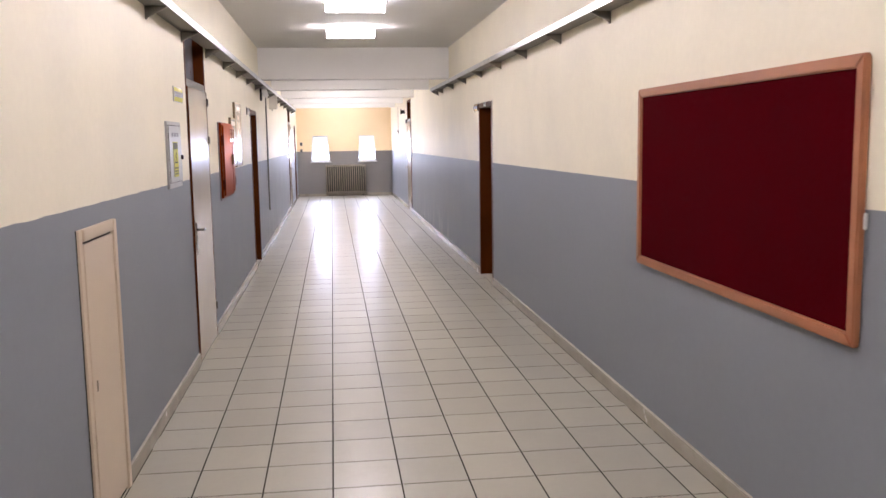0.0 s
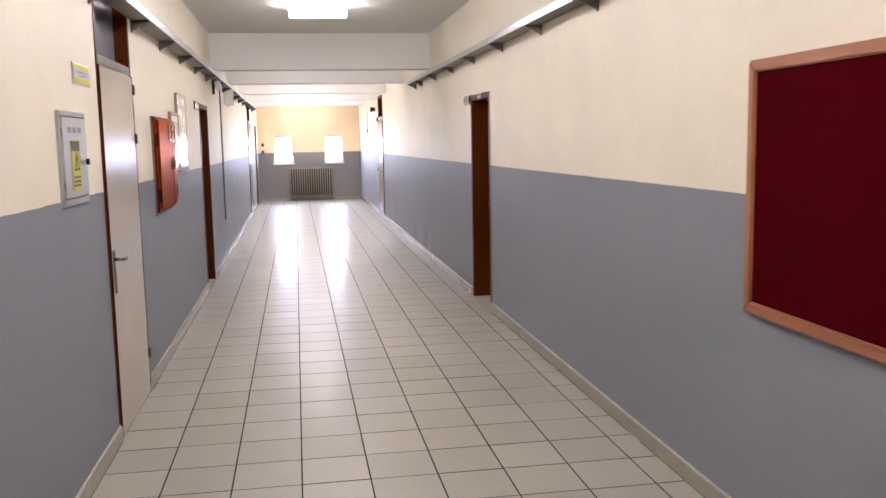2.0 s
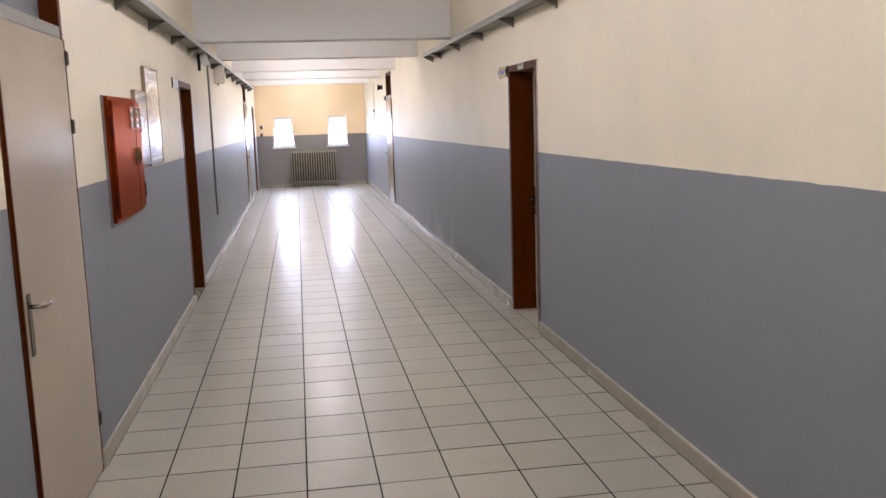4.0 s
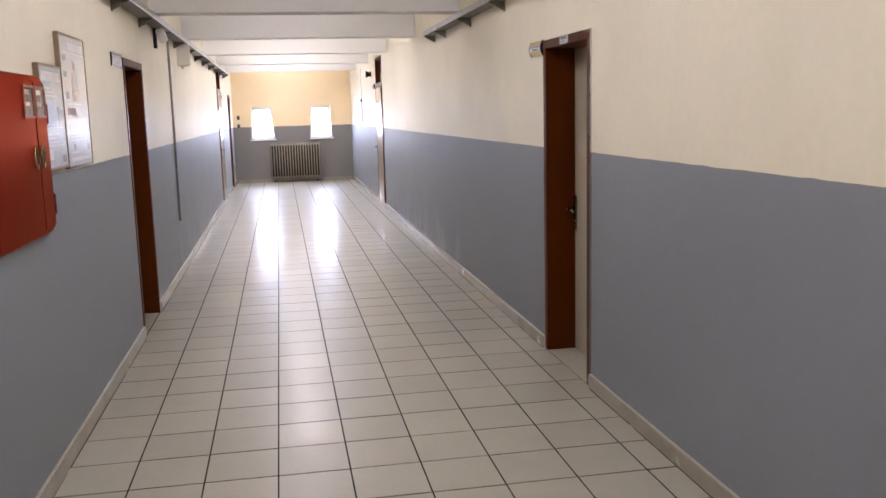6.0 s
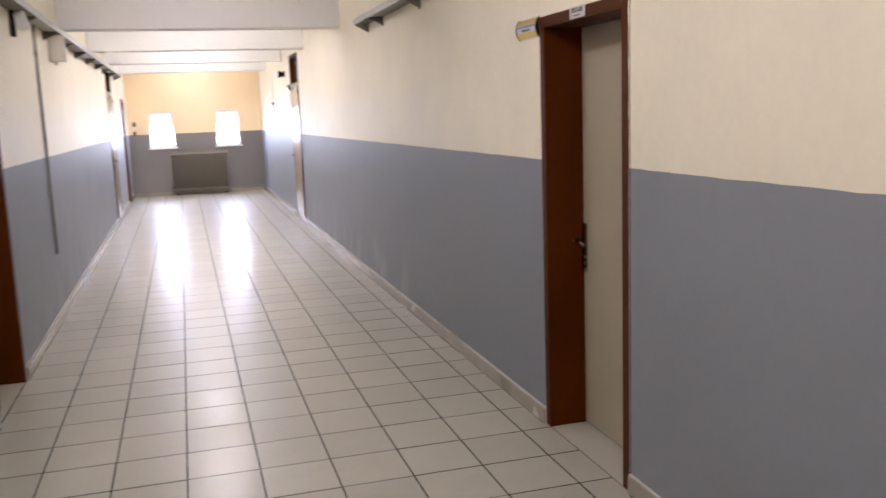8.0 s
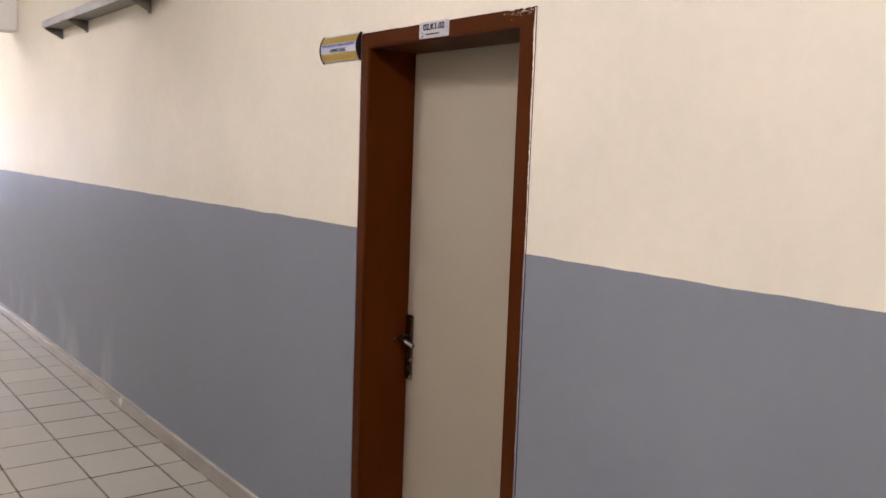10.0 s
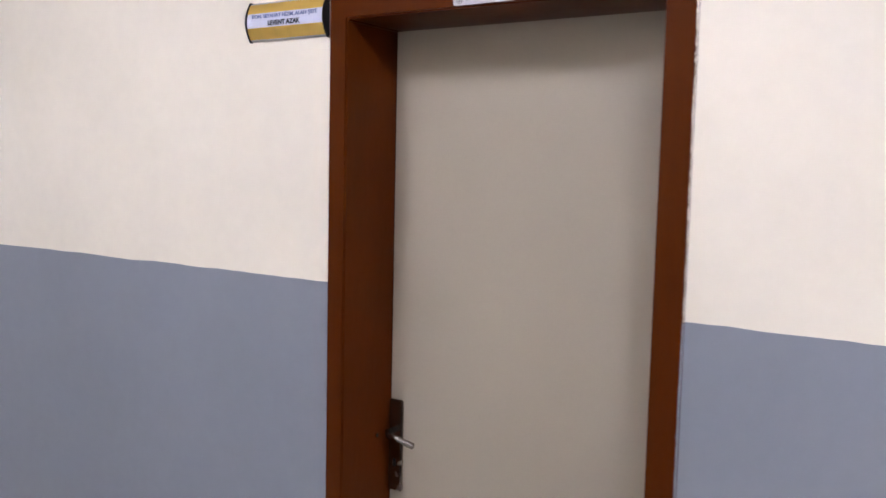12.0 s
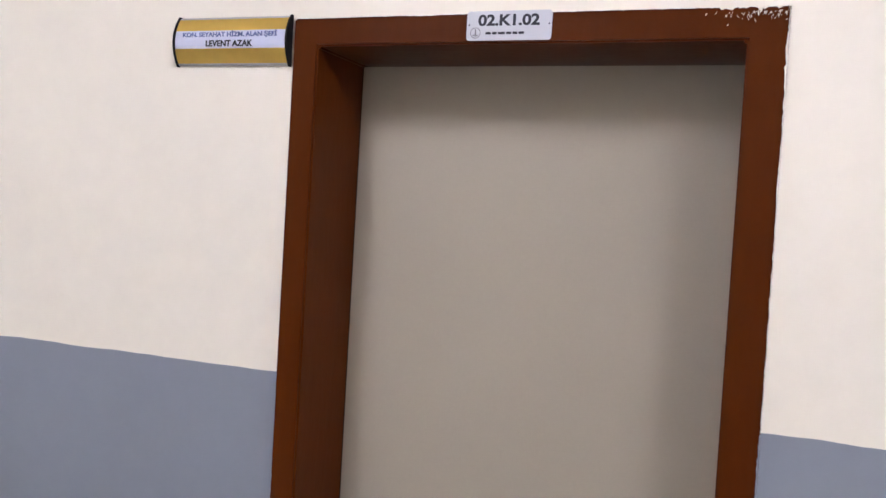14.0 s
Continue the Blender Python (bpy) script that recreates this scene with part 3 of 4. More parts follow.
def notice_board(m, w, h):
    b = thing("notice_board", "large empty maroon felt notice board in a stained pine frame", "notice board", m=m)
    f, d = 0.047, 0.030
    part("felt_panel", boxes((-w / 2 + f - 0.005, w / 2 - f + 0.005, -h / 2 + f - 0.005, h / 2 - f + 0.005, 0.004, 0.016)), "felt", b, "maroon felt")
    for z in (-1, 1):
        bm = bmesh.new()
        zi, zo = z * (h / 2 - f), z * h / 2
        rings = []
        for dep in (0.0, d):
            rings.append([bm.verts.new(p) for p in ((-w / 2, zo, dep), (w / 2, zo, dep), (w / 2 - f, zi, dep), (-w / 2 + f, zi, dep))])
        bm.faces.new(rings[0]), bm.faces.new(rings[1][::-1])
        for i in range(4):
            bm.faces.new((rings[0][i], rings[1][i], rings[1][(i + 1) % 4], rings[0][(i + 1) % 4]))
        part("frame_rail", rounded(bm, 0.006), "pine", b)
    for s in (-1, 1):
        bm = bmesh.new()
        xi, xo = s * (w / 2 - f), s * w / 2
        rings = []
        for dep in (0.0, d):
            rings.append([bm.verts.new(p) for p in ((xo, -h / 2, dep), (xo, h / 2, dep), (xi, h / 2 - f, dep), (xi, -h / 2 + f, dep))])
        bm.faces.new(rings[0]), bm.faces.new(rings[1][::-1])
        for i in range(4):
            bm.faces.new((rings[0][i], rings[1][i], rings[1][(i + 1) % 4], rings[0][(i + 1) % 4]))
        part("frame_stile", rounded(bm, 0.006), "pine", b)


notice_board(on_right(2.5275, 1.42), 2.163, 0.994)
clip = thing("cable_clip", "small white plastic clip on the wall behind the board", "clip", m=on_right(1.437, 1.36))
part("clip_body", rounded(boxes((-0.005, 0.005, -0.028, 0.028, 0, 0.014)), 0.003), "white", clip)


def service_hatch(m, w, h):
    s = thing("service_hatch", "low beige wooden service hatch with a dark keyhole", "hatch", m=m)
    f = 0.05
    part("frame_stile", rounded(boxes((-w / 2, -w / 2 + f, 0.0, h, -0.02, 0.012)), 0.003), "beige_paint", s)
    part("frame_stile", rounded(boxes((w / 2 - f, w / 2, 0.0, h, -0.02, 0.022)), 0.003), "beige_paint", s)
    part("frame_head", rounded(boxes((-w / 2 + f, w / 2 - f, h - f, h, -0.02, 0.02)), 0.003), "beige_paint", s)
    # dark sheet and strip give the gaps their shade
    part("gap", boxes((-w / 2 + f - 0.001, w / 2 - f + 0.001, 0.004, h - f + 0.001, -0.02, 0.003)), "dark", s, "dark sheet for the shade in the gap round the door")
    part("shadow_gap", boxes((-w / 2 - 0.007, -w / 2 - 0.0005, 0.0, h, -0.01, 0.003)), "dark", s, "dark strip for the shade between the frame and the plaster")
    leaf = part("hatch_door", rounded(boxes((-w / 2 + f + 0.006, w / 2 - f - 0.004, 0.02, h - f - 0.014, 0.0, 0.014)), 0.002), "beige_paint", s)
    part("keyhole_plate", rounded(boxes((-0.180, -0.160, 0.605, 0.652, 0.013, 0.0155)), 0.001), "tan_frame", leaf, "small tan keyhole plate")
    part("keyhole", rounded(boxes((-0.174, -0.166, 0.615, 0.642, 0.014, 0.0165)), 0.001), "black", leaf)


service_hatch(on_left(2.694, 0.0), 0.585, 1.308)


def electric_panel(m, w, h):
    s = thing("electric_panel", "flat grey metal electric panel with a yellow warning label", "electric panel", m=m)
    f = 0.022
    part("frame_stile", rounded(boxes((-w / 2, -w / 2 + f, -h / 2, h / 2, -0.01, 0.014)), 0.003), "grey_box", s)
    part("frame_stile", rounded(boxes((w / 2 - f, w / 2, -h / 2, h / 2, -0.01, 0.014)), 0.003), "grey_box", s)
    part("frame_rail", rounded(boxes((-w / 2 + f, w / 2 - f, h / 2 - f, h / 2, -0.01, 0.014)), 0.003), "grey_box", s)
    part("frame_rail", rounded(boxes((-w / 2 + f, w / 2 - f, -h / 2, -h / 2 + f + 0.01, -0.01, 0.014)), 0.003), "grey_box", s)
    # black sheet behind the door gives its outline shade
    part("gap", boxes((-w / 2 + f - 0.001, w / 2 - f + 0.001, -h / 2 + f, h / 2 - f + 0.001, -0.01, 0.006)), "black", s, "dark sheet for the shade in the gap round the door")
    door = part("panel_door", rounded(boxes((-w / 2 + f + 0.006, w / 2 - f - 0.003, -h / 2 + f + 0.015, h / 2 - f - 0.006, 0.004, 0.020)), 0.004), "grey_box", s)
    for x in (-0.125, -0.035, 0.06):
        part("printed_mark", rounded(boxes((x, x + 0.062, h / 2 - 0.098, h / 2 - 0.072, 0.019, 0.0208)), 0.0004, 1), "ink", door, "grey printed mark")
    label = part("warning_label", boxes((-0.105, 0.075, -0.145, 0.085, 0.019, 0.0206)), "yellow", door, "yellow warning label")
    part("label_head", boxes((-0.098, 0.068, 0.035, 0.079, 0.02, 0.0212)), "olive", label, "dark olive heading bar")
    part("label_side", boxes((-0.105, -0.072, -0.145, 0.035, 0.02, 0.0212)), "olive_pale", label, "olive side strip")
    tri = bmesh.new()
    rings = [[tri.verts.new((0.002 + k * 0.062 * math.cos(a), -0.025 + k * 0.062 * math.sin(a), 0.0214))
              for a in (math.pi / 2 + 2 * math.pi * i / 3 for i in range(3))] for k in (1.0, 0.70)]
    for i in range(3):
        tri.faces.new((rings[0][i], rings[0][(i + 1) % 3], rings[1][(i + 1) % 3], rings[1][i]))
    box(tri, -0.004, 0.008, -0.043, 0.006, 0.0206, 0.0214)
    part("warning_triangle", tri, "ink_black", label, "black warning triangle")
    for z in (-0.092, -0.112, -0.130):
        part("printed_line", boxes((-0.062, 0.066, z, z + 0.010, 0.02, 0.0212)), "olive", label)
    part("lock", tube(((w / 2 - 0.045, -0.02, 0.018), (w / 2 - 0.045, -0.02, 0.034)), 0.015, 14), "black", door, "round dark lock")
    for z in (0.12, -0.12):
        part("hinge_pin", tube(((-w / 2 + f + 0.003, z - 0.02, 0.014), (-w / 2 + f + 0.003, z + 0.02, 0.014)), 0.005, 8), "dull_steel", s)


electric_panel(on_left(4.695, 1.58), 0.49, 0.43)


def hose_cabinet(m, w, h):
    s = thing("fire_hose_cabinet", "worn red metal fire hose cabinet with two doors", "fire cabinet", m=m)
    part("cabinet_frame", rounded(boxes((-w / 2 - 0.012, w / 2 + 0.012, -h / 2 - 0.022, h / 2 + 0.006, -0.02, 0.012)), 0.004), "ink", s, "grey edge frame")
    part("cabinet_body", rounded(boxes((-w / 2, w / 2, -h / 2, h / 2, -0.02, 0.034)), 0.005), "red", s)
    split = w / 2 - 0.20
    big = part("cabinet_door", rounded(boxes((-w / 2 + 0.016, split - 0.004, -h / 2 + 0.022, h / 2 - 0.022, 0.03, 0.052)), 0.006), "red", s, "wide red door")
    slim = part("cabinet_door", rounded(boxes((split + 0.004, w / 2 - 0.016, -h / 2 + 0.022, h / 2 - 0.022, 0.03, 0.052)), 0.006), "red", s, "slim red door")
    for d, x in ((big, split - 0.055), (slim, split + 0.055)):
        # recessed oval pull with a raised chrome rim
        cup = bmesh.new()
        bmesh.ops.create_uvsphere(cup, u_segments=16, v_segments=8, radius=1, matrix=Matrix.Translation((x, -0.002, 0.052)) @ Matrix.Diagonal((0.022, 0.046, 0.008, 1)))
        pull = part("handle", cup, "dark_hinge", d, "dark oval recessed handle", True)
        rim = tube([(x + 0.024 * math.cos(a), -0.002 + 0.049 * math.sin(a), 0.054) for a in (2 * math.pi * i / 20 for i in range(21))], 0.0042, 6)
        part("handle_rim", rim, "worn_rim", d, "worn golden handle rim", True)
        part("latch", rounded(boxes((x - 0.005, x + 0.005, -0.030, 0.026, 0.056, 0.066)), 0.003), "worn_rim", pull)
    for d, x0, x1 in ((big, split - 0.165, split - 0.012), (slim, split + 0.012, w / 2 - 0.028)):
        z0, z1 = h / 2 - 0.185, h / 2 - 0.045
        for row in ((x0, x1, z1 - 0.010, z1), (x0, x1, z0, z0 + 0.010), (x0, x0 + 0.009, z0 + 0.010, z1 - 0.010), (x1 - 0.009, x1, z0 + 0.010, z1 - 0.010)):
            part("window_rim", rounded(boxes((*row, 0.050, 0.0575)), 0.002), "rim_pink", d, "pale worn rim of the small window")
        pane = part("window_pane", boxes((x0 + 0.008, x1 - 0.008, z0 + 0.009, z1 - 0.009, 0.050, 0.0532)), "red_dark", d, "dark red glass pane")
        k = (x1 - x0) / 2
        part("pictogram", rounded(boxes((x0 + 0.018, x0 + 0.012 + k, z0 + 0.052, z1 - 0.018, 0.053, 0.0540)), 0.0004, 1), "ink_warm", pane, "faded pale pictogram")
        part("pictogram", rounded(boxes((x0 + 0.024, x0 + 0.008 + k, z0 + 0.070, z1 - 0.040, 0.0536, 0.0546)), 0.0003, 1), "red_dark", pane)
    for z in (h / 2 - 0.165, -h / 2 + 0.125):
        part("hinge", rounded(boxes((-w / 2 - 0.012, -w / 2 + 0.024, z - 0.05, z + 0.05, 0.03, 0.054)), 0.006), "red_hinge", s, "dark red hinge")
        part("hinge", rounded(boxes((w / 2 - 0.024, w / 2 + 0.012, z - 0.05, z + 0.05, 0.03, 0.054)), 0.006), "red_hinge", s, "dark red hinge")


hose_cabinet(on_left(7.478, 1.487), 0.88, 0.70)


def info_panel(m, w, h, label, seed, tint, blocks):
    """A printed board in a tan strip frame; blocks: x from, x to, y from, y to, ink, as shares of the sheet."""
    s = thing("info_panel", label, "poster", "framed wall notices", m)
    rng = random.Random(seed)
    f, d = 0.014, 0.026
    for row in ((-w / 2, -w / 2 + f, -h / 2, h / 2), (w / 2 - f, w / 2, -h / 2, h / 2),
                (-w / 2 + f, w / 2 - f, h / 2 - f, h / 2), (-w / 2 + f, w / 2 - f, -h / 2, -h / 2 + f)):
        part("frame_strip", rounded(boxes((*row, 0.0, d)), 0.003), "tan_frame", s, "thin tan frame strip")
    sheet = part("sheet", boxes((-w / 2 + f - 0.001, w / 2 - f + 0.001, -h / 2 + f - 0.001, h / 2 - f + 0.001, 0.004, d - 0.003)), tint, s, "printed sheet under film")
    t = d - 0.003
    for x0, x1, y0, y1, ink in blocks:
        part("picture_block", boxes((w * (x0 - 0.5), w * (x1 - 0.5), h * (y0 - 0.5), h * (y1 - 0.5), t - 0.001, t + 0.0008)), ink, sheet, "printed picture block")
    z = h / 2 - 0.06
    while z > -h / 2 + 0.05:
        x0, x1 = rng.uniform(0.10, 0.2), rng.uniform(0.45, 0.9)
        if not any(b[0] < x1 and b[1] > x0 and b[2] < z / h + 0.5 < b[3] + 0.02 for b in blocks):
            part("printed_line", boxes((w * (x0 - 0.5), w * (x1 - 0.5), z - 0.005, z, t - 0.001, t + 0.0008)), rng.choice(("ink_pale", "ink_pale", "ink_warm")), sheet)
        z -= rng.choice((0.016, 0.018, 0.032))


info_panel(on_left(8.16, 1.655), 0.44, 0.50, "framed bluish notice with fine print beside the red cabinet", 3, "paper_blue",
           ((0.10, 0.90, 0.84, 0.93, "ink_pale"), (0.12, 0.62, 0.42, 0.66, "ink_haze"), (0.70, 0.90, 0.46, 0.60, "ink_pale"),
            (0.12, 0.32, 0.10, 0.20, "ink_pale"), (0.74, 0.90, 0.06, 0.13, "ink")))
info_panel(on_left(8.67, 1.736), 0.585, 0.69, "tall framed white notice with fine print", 8, "paper",
           ((0.30, 0.90, 0.88, 0.94, "ink_pale"), (0.10, 0.22, 0.80, 0.84, "ink"), (0.46, 0.58, 0.74, 0.80, "ink_warm"),
            (0.10, 0.22, 0.68, 0.72, "ink"), (0.38, 0.46, 0.58, 0.70, "ink_warm"), (0.58, 0.66, 0.60, 0.70, "ink_pale"),
            (0.12, 0.24, 0.52, 0.57, "ink"), (0.38, 0.56, 0.50, 0.57, "ink_warm"), (0.14, 0.46, 0.40, 0.45, "ink_brown"),
            (0.26, 0.34, 0.14, 0.18, "ink"), (0.82, 0.92, 0.12, 0.17, "ink_brown"), (0.12, 0.92, 0.05, 0.08, "ink_pale")))


def cable_tray(name, side, a, b, first, label):
    """A galvanised tray on wall brackets along a wall; side 0 is the west wall, 1 the east wall."""
    s = thing(name, label, "cable tray")
    s.location = (W * side, a, 2.44)
    q = -1 if side else 1
    L = b - a
    part("tray_bottom", boxes((min(0.002 * q, 0.128 * q), max(0.002 * q, 0.128 * q), 0, L, 0.0, 0.003)), "tray_underside", s)
    y, k = 0.0, 0
    while y < L:
        e = min(y + 2.0, L)
        part("tray_lip", rounded(boxes((min(0.125 * q, 0.133 * q), max(0.125 * q, 0.133 * q), y, e - 0.006, -0.004, 0.040)), 0.002, 1), "steel", s, "shiny folded lip")
        part("lip_flange", boxes((min(0.108 * q, 0.134 * q), max(0.108 * q, 0.134 * q), y + 0.002, e - 0.008, 0.040, 0.043)), "steel", s)
        y = e
    part("back_lip", boxes((min(0.001 * q, 0.004 * q), max(0.001 * q, 0.004 * q), 0, L, 0.003, 0.04)), "dull_steel", s)
    y = first
    while y > a:
        bm = profile([(0.001 * q, -0.001), (0.122 * q, -0.001), (0.122 * q, -0.014), (0.001 * q, -0.075)], y - a, y - a + 0.005)
        box(bm, min(0.001 * q, 0.006 * q), max(0.001 * q, 0.006 * q), y - a, y - a + 0.04, -0.075, -0.001)
        box(bm, min(0.001 * q, 0.122 * q), max(0.001 * q, 0.122 * q), y - a, y - a + 0.035, -0.006, -0.001)
        part("bracket", bm, "bracket_steel", s)
        y -= 1.21
    for i in range(3):
        part("cable", tube(((0.03 * q + 0.025 * q * i, 0.02, 0.012), (0.033 * q + 0.024 * q * i, L * 0.5, 0.012), (0.03 * q + 0.025 * q * i, L - 0.03, 0.012)), 0.009, 6), "black", s)
    return s


east_tray = cable_tray("cable_tray", 1, Y0, 13.33, 12.67, "galvanised cable tray on brackets that ends partway along the wall")
part("bracket", profile([(-0.001, -0.001), (-0.122, -0.001), (-0.122, -0.014), (-0.001, -0.075)], 13.29 - Y0, 13.295 - Y0), "bracket_steel", east_tray)
cable_tray("cable_tray", 0, Y0, 22.25, 22.18, "long galvanised cable tray on brackets above the doors")


def ceiling_light(y):
    s = thing("ceiling_light", "lit white fluorescent ceiling light on the slab, added unseen fill past the first beam", "ceiling light", "ceiling lights", Matrix.Translation((1.305, y, ZC)))
    part("base_tray", rounded(boxes((-0.31, 0.31, -0.045, 0.045, -0.03, -0.002)), 0.004), "dull_steel", s, "thin grey base tray")
    n = 10
    pts = [(0.10 * math.cos(math.pi * i / n), -0.030 - 0.105 * math.sin(math.pi * i / n)) for i in range(n + 1)]
    bm = bmesh.new()
    rings = [[bm.verts.new((x, a, z)) for a, z in pts] for x in (-0.285, 0.285)]
    for i in range(n):
        bm.faces.new((rings[0][i], rings[0][i + 1], rings[1][i + 1], rings[1][i]))
    bm.faces.new((rings[0][0], rings[1][0], rings[1][n], rings[0][n]))
    bm.faces.new(rings[0]), bm.faces.new(rings[1][::-1])
    part("diffuser", bm, "tube", s, "glowing rounded diffuser", True)
    for x in (-0.298, 0.298):
        part("lamp_holder", rounded(boxes((x - 0.011, x + 0.011, -0.02, 0.02, -0.05, -0.028)), 0.005), "dull_steel", s)


# nearer ones repeat the pitch out of view; those behind beams are fill
for y in LAMP_Y:
    ceiling_light(y)


def column_radiator(x0, x1):
    s = thing("radiator", "old brownish cast-iron column radiator under the windows", "radiator", m=Matrix.Translation((x0, Y1 - 0.13, 0)))
    n = 19
    p = (x1 - x0) / n
    bm = rounded(boxes((p / 2 - 0.0125, p / 2 + 0.0125, -0.085, 0.085, 0.042, 0.955)), 0.012, 2)
    for z in (0.12, 0.90):
        box(bm, 0.0, p, -0.022, 0.022, z - 0.022, z + 0.022)
    me = mesh_of("section", bm, "radiator", True)
    for i in range(n):
        ob = new("section", me)
        ob.parent, ob.location = s, (i * p, 0, 0)
    # added dark sheet that makes the gaps between sections look shaded
    part("back_web", boxes((0.01, x1 - x0 - 0.01, 0.0, 0.006, 0.10, 0.93)), "radiator_shade", s, "dark sheet for the grime and shade between the sections")
    for x in (p * 1.5, (x1 - x0) - p * 1.5):
        # feet take the same dark colour for the shade underneath
        part("foot", rounded(boxes((x - 0.02, x + 0.02, -0.07, 0.07, 0.001, 0.042)), 0.006), "radiator_shade", s)
    part("supply_pipe", tube(((x1 - x0, 0, 0.10), (x1 - x0 + 0.07, 0, 0.10), (x1 - x0 + 0.07, 0, 0.002)), 0.012), "radiator", s)


column_radiator(0.825, 2.03)


def end_window(name, quad):
    a0, a1, a2, a3 = quad
    w = tagged(new(name), "small bright window with a white frame and marble sill", "window", "end windows", "structure")
    w.location = (0, Y1, 0)
    d0, d1, f = 0.15, 0.20, 0.035

    def bar(p, q, r, t):
        bm = bmesh.new()
        rings = [[bm.verts.new((x, y, z)) for x, z in (p, q, r, t)] for y in (d0, d1)]
        bm.faces.new(rings[0]), bm.faces.new(rings[1][::-1])
        for i in range(4):
            bm.faces.new((rings[0][i], rings[1][i], rings[1][(i + 1) % 4], rings[0][(i + 1) % 4]))
        return bm

    e = 0.001
    part("window_frame", bar((a0 + e, WZ0 + e), (a1 - e, WZ0 + e), (a1 - f, WZ0 + f), (a0 + f, WZ0 + f)), "pvc", w)
    part("window_frame", bar((a2 + f, WZ1 - f), (a3 - f, WZ1 - f), (a3 - e, WZ1 - e), (a2 + e, WZ1 - e)), "pvc", w)
    part("window_frame", bar((a0 + e, WZ0 + e), (a0 + f, WZ0 + f), (a2 + f, WZ1 - f), (a2 + e, WZ1 - e)), "pvc", w)
    part("window_frame", bar((a1 - f, WZ0 + f), (a1 - e, WZ0 + e), (a3 - e, WZ1 - e), (a3 - f, WZ1 - f)), "pvc", w)
    pane = bmesh.new()
    pane.faces.new([pane.verts.new((x, 0.175, z)) for x, z in ((a0 + f, WZ0 + f), (a1 - f, WZ0 + f), (a3 - f, WZ1 - f), (a2 + f, WZ1 - f))])
    g = part("pane", pane, "glass", w)
    g.visible_shadow = False
    part("window_sill", rounded(boxes((a0 - 0.02, a1 + 0.03, -0.05, 0.148, WZ0 - 0.031, WZ0 - 0.001)), 0.004), "sill", w, "white marble sill")


for k, q in enumerate(WINDOWS):
    end_window("window_%d" % (k + 1), q)

haze = bpy.data.materials.new("bright_hazy_distance")
haze.use_nodes = True
hn = haze.node_tree.nodes
hn.remove(hn["Principled BSDF"])
em = hn.new("ShaderNodeEmission")
em.inputs[0].default_value, em.inputs[1].default_value = (0.68, 0.82, 1.0, 1), 1.7
haze.node_tree.links.new(em.outputs[0], hn["Material Output"].inputs[0])
M["haze"] = haze
setting("backdrop", boxes((-50, 50, 85.0, 85.2, -3.3, 40)), "haze", "overexposed bright distance outside the windows", "backdrop")


def small_fixtures():
    s = thing("alarm_sensor", "tilted white alarm sensor on a dark wall bracket", "sensor", m=Matrix.Translation((0, 12.14, 2.35)))
    part("bracket", rounded(boxes((0.001, 0.03, -0.02, 0.03, -0.09, 0.09)), 0.004), "black", s, "dark bracket")
    bm = rounded(boxes((0.0, 0.075, -0.04, 0.035, -0.062, 0.062)), 0.01)
    bmesh.ops.transform(bm, matrix=Matrix.Translation((0.042, -0.01, 0.01)) @ Matrix.Rotation(radians(-17), 4, "Y"), verts=bm.verts)
    part("sensor_body", bm, "white", s, "white body")
    j = thing("junction_box", "cream painted junction box under the cable tray", "junction box", m=Matrix.Translation((0, 14.05, 2.32)))
    part("box_body", rounded(boxes((0.001, 0.135, -0.08, 0.08, -0.12, 0.115)), 0.006), "cream_plastic", j)
    part("box_lid", rounded(boxes((0.02, 0.12, -0.088, -0.081, -0.105, 0.10)), 0.003), "cream_plastic", j)
    part("conduit_stub", tube(((0.05, 0, -0.12), (0.05, 0, -0.15)), 0.012), "cream_plastic", j)
    c = thing("cable_conduit", "thin painted cable conduit running down the wall", "conduit", "conduits")
    c.location = (0.012, 13.12, 0)
    part("pipe", tube(((0, 0, 0.56), (0, 0, 2.438)), 0.011), "dull_steel", c, "grey pipe")
    for z in (0.8, 1.5, 2.2):
        part("pipe_clip", boxes((-0.012, 0.013, -0.016, 0.016, z, z + 0.02)), "dull_steel", c)
    c = thing("cable_conduit", "thin pale cable running down to a small socket", "conduit", "conduits")
    c.location = (W - 0.008, 22.25, 0)
    part("pipe", tube(((0, 0, 1.42), (0, 0, ZB - 0.05)), 0.008), "cream_plastic", c)
    part("socket", rounded(boxes((-0.02, 0.007, -0.03, 0.03, 1.84, 1.9)), 0.004), "black", c, "small dark socket")
    a = thing("alarm_siren", "small dark red alarm siren high on the wall", "alarm", m=on_right(20.2, 2.32))
    part("siren_base", rounded(boxes((-0.04, 0.04, -0.05, 0.05, 0.0, 0.025)), 0.006), "black", a)
    bm = bmesh.new()
    bmesh.ops.create_cone(bm, cap_ends=True, segments=16, radius1=0.03, radius2=0.065, depth=0.075, matrix=Matrix.Translation((0, 0, 0.062)))
    part("siren_horn", bm, "black", a, "", True)
    for z in (1.36, 1.56):
        w = thing("light_switch", "small dark switch on the end wall", "switch", "switches", on_end(0.13, z))
        part("switch_plate", rounded(boxes((-0.035, 0.035, -0.05, 0.05, 0, 0.01)), 0.003), "ink", w)
        part("rocker", rounded(boxes((-0.018, 0.018, -0.03, 0.03, 0.009, 0.016)), 0.003), "black", w)


small_fixtures()


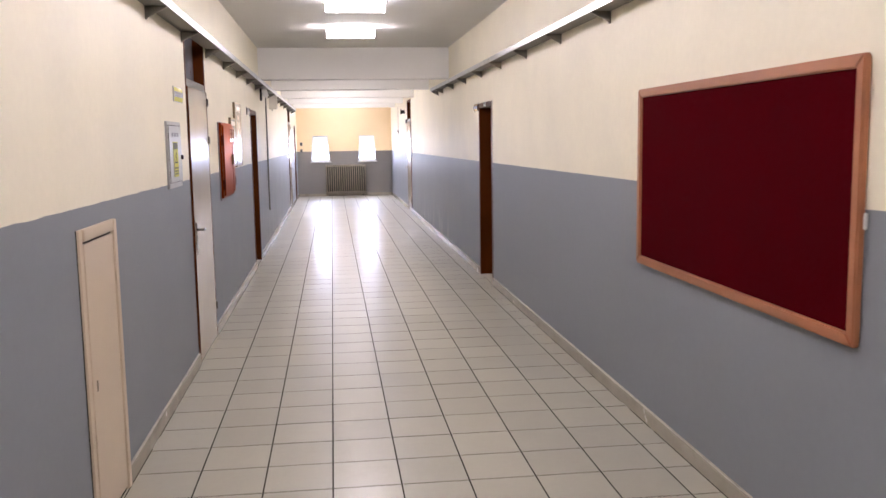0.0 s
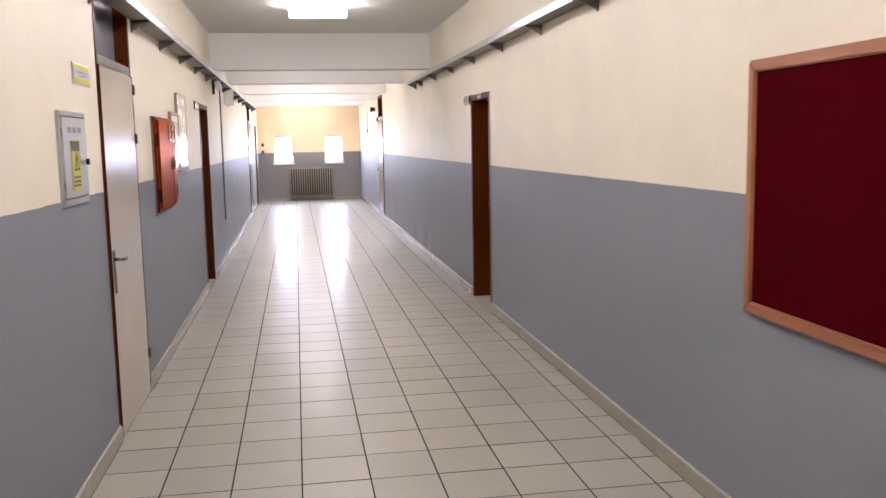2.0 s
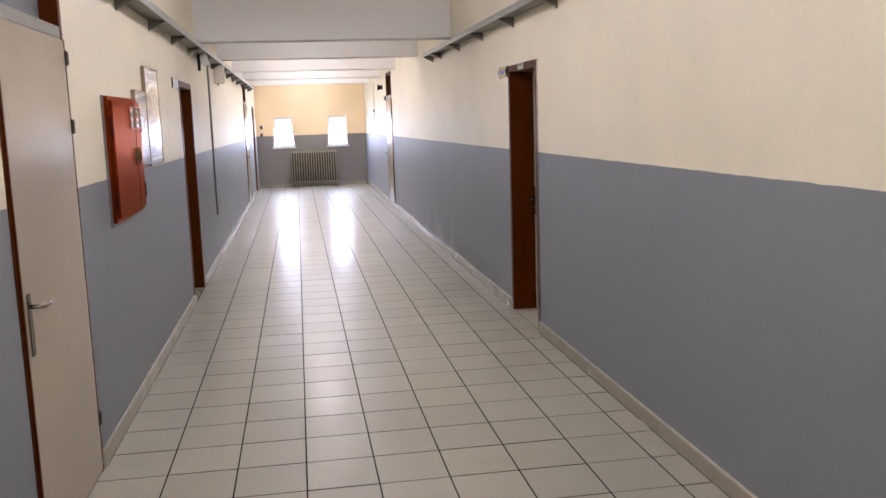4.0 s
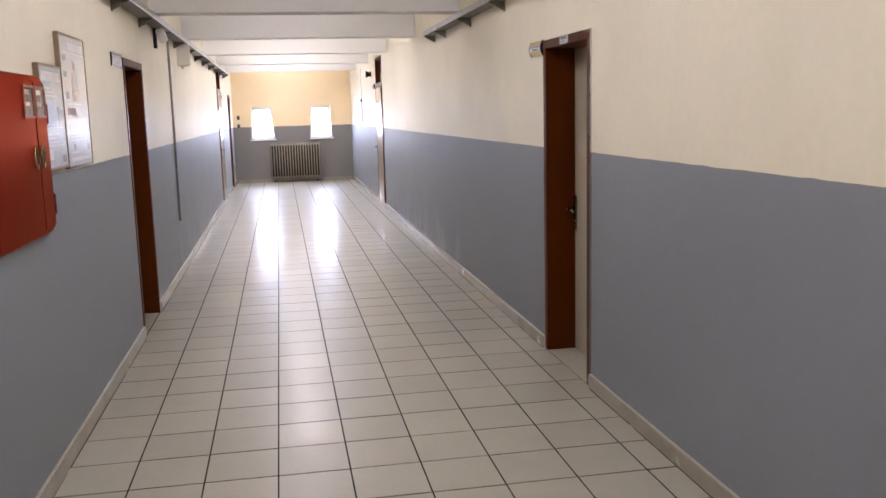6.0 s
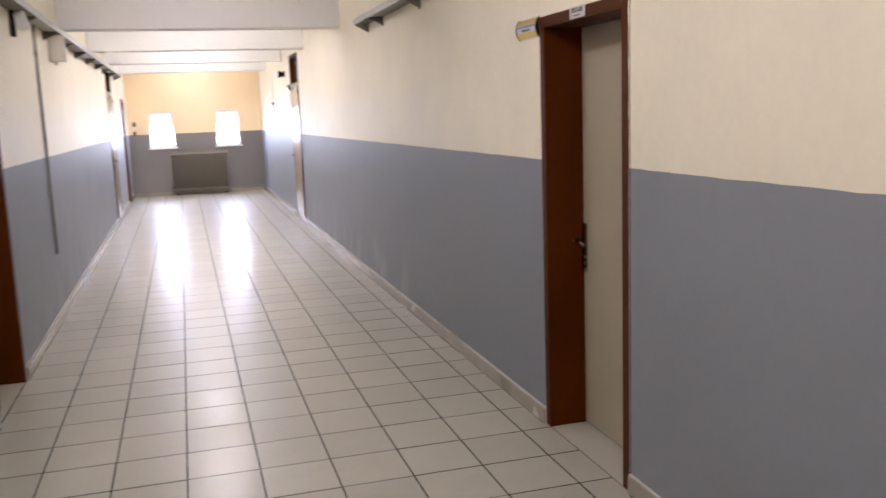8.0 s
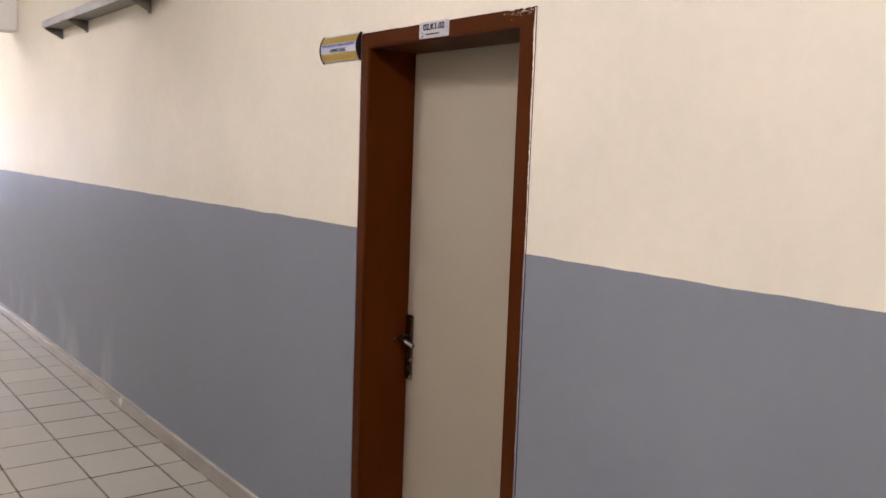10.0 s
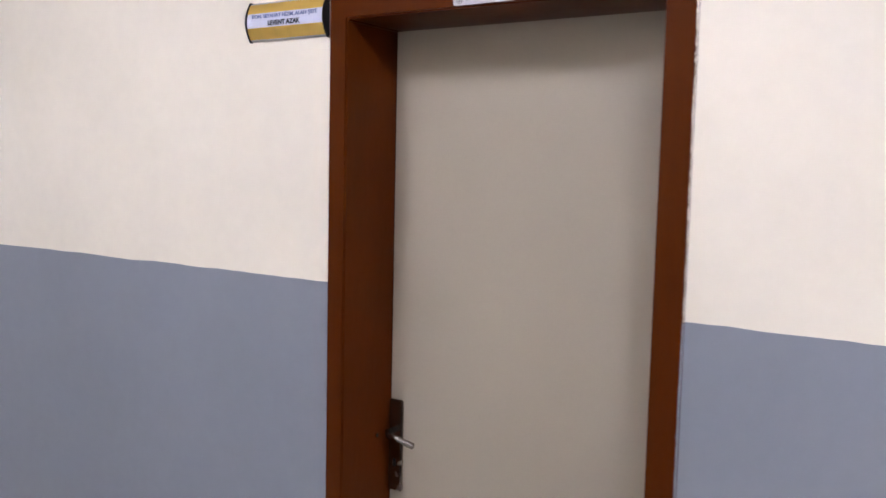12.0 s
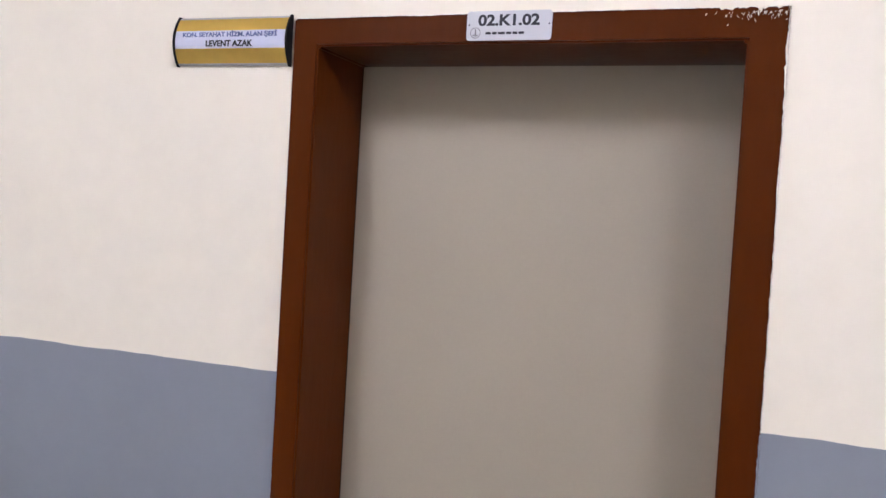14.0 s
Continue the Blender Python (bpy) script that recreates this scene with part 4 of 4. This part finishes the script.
# ---------------------------------------------------------------- skirting and floor tiles
def skirting(side, a, b):
    q = -1 if side else 1
    x = W if side else 0.0
    y = a
    k = 0
    base = setting("baseboard", boxes((min(x + 0.001 * q, x + 0.0115 * q), max(x + 0.001 * q, x + 0.0115 * q), a, b, 0.0, 0.086)), "bead", "cream glazed tile skirting along the wall", "baseboard")
    step = 0.3275
    while y < b - 0.02:
        e = min(y + step, b)
        bm = profile([(x + 0.0115 * q, 0.0), (x + 0.017 * q, 0.0), (x + 0.017 * q, 0.074), (x + 0.0145 * q, 0.078), (x + 0.0115 * q, 0.079)], y + 0.0015, e - 0.0015)
        part("skirting_tile", bm, "skirt", base)
        y = e
        k += 1
    return base


def runs(doors):
    y = Y0
    for a, b, h in doors:
        yield y, a
        y = b
    yield y, Y1


for a, b in runs(DOORS_L):
    if a < 2.42 < b:
        skirting(0, a, 2.392)
        skirting(0, 2.988, b)
    else:
        skirting(0, a, b)
for a, b in runs(DOORS_R):
    skirting(1, a, b)
end_base = setting("baseboard", boxes((0.02, W - 0.02, Y1 - 0.014, Y1 - 0.001, 0.0, 0.078)), "skirt", "cream skirting under the end wall", "baseboard")

PITCH, PITCH_Y, X_FIRST, Y_PHASE = 0.331, 0.339, 0.004, 8.20
floor = setting("floor", boxes((-T, W + T, Y0 - T, Y1 + T, -0.2, -0.0009)), "grout_pale", "cream glazed ceramic floor tiles with dark joints", "floor")
# dark grout lines run along the corridor, just above the pale bed
for k in range(9):
    x = X_FIRST + k * PITCH
    part("joint", boxes((x - 0.0034, x + 0.0034, Y0, Y1, -0.003, -0.0005)), "grout", floor, "dark joint")


# a dark joint line where the skirting meets the floor, broken into uneven lengths and open at the doors
line_rng = random.Random(5)
for x, doors in ((0.0195, DOORS_L), (W - 0.0195, DOORS_R)):
    for a, b in runs(doors):
        y = a + 0.02
        while y < b - 0.05:
            e = min(y + line_rng.uniform(0.3, 1.6), b - 0.02)
            g = line_rng.uniform(0.001, 0.0028)
            part("joint", boxes((x - g, x + g, y, e, -0.001, 0.0009)), "grout_pale", floor, "dark joint line at the skirting")
            y = e + line_rng.uniform(0.02, 0.25)


def tile_bm(bm, x0, x1, y0, y1, g):
    """A slightly cushioned tile with open joints round it."""
    a, b, c, d = x0 + 0.0029, x1 - 0.0029, y0 + g, y1 - g
    e = 0.0012
    lo = [bm.verts.new(p) for p in ((a, c, -0.002), (b, c, -0.002), (b, d, -0.002), (a, d, -0.002))]
    hi = [bm.verts.new(p) for p in ((a + e, c + e, 0), (b - e, c + e, 0), (b - e, d - e, 0), (a + e, d - e, 0))]
    bm.faces.new(hi)
    for i in range(4):
        bm.faces.new((lo[i], lo[(i + 1) % 4], hi[(i + 1) % 4], hi[i]))


cols = [(X_FIRST + k * PITCH, X_FIRST + (k + 1) * PITCH) for k in range(8)] + [(X_FIRST + 8 * PITCH, W)]
near = {}
rest = bmesh.new()
rng = random.Random(11)
row = math.floor((Y0 - Y_PHASE) / PITCH_Y) + 1
while Y_PHASE + row * PITCH_Y < Y1:
    y = Y_PHASE + row * PITCH_Y
    for c, (x0, x1) in enumerate(cols):
        if 3.4 < y < 12.6:
            width = round(x1 - x0, 3)
            gap = rng.choice((0.0028, 0.0040, 0.0056))
            if (width, gap) not in near:
                bm = bmesh.new()
                tile_bm(bm, 0, width, 0, PITCH_Y, gap)
                near[width, gap] = mesh_of("tile", bm, "tile")
            ob = new("tile", near[width, gap])
            ob.parent = floor
            ob.location = (x0, y, rng.uniform(-0.0001, 0.0002))
            ob.rotation_euler = (rng.uniform(-0.001, 0.001), rng.uniform(-0.001, 0.001), 0)
        else:
            tile_bm(rest, x0, x1, y, min(y + PITCH_Y, Y1), 0.0034)
    row += 1
for side, doors in ((0, DOORS_L), (1, DOORS_R)):
    for a, b, h in doors:
        x0, x1 = (-0.205, 0.003) if side == 0 else (W - 0.003, W + 0.205)
        tile_bm(rest, x0, x1, a + 0.05, b - 0.05, 0.002)
tagged(part("floor_tiles", rest, "tile", floor), kind="stuff")
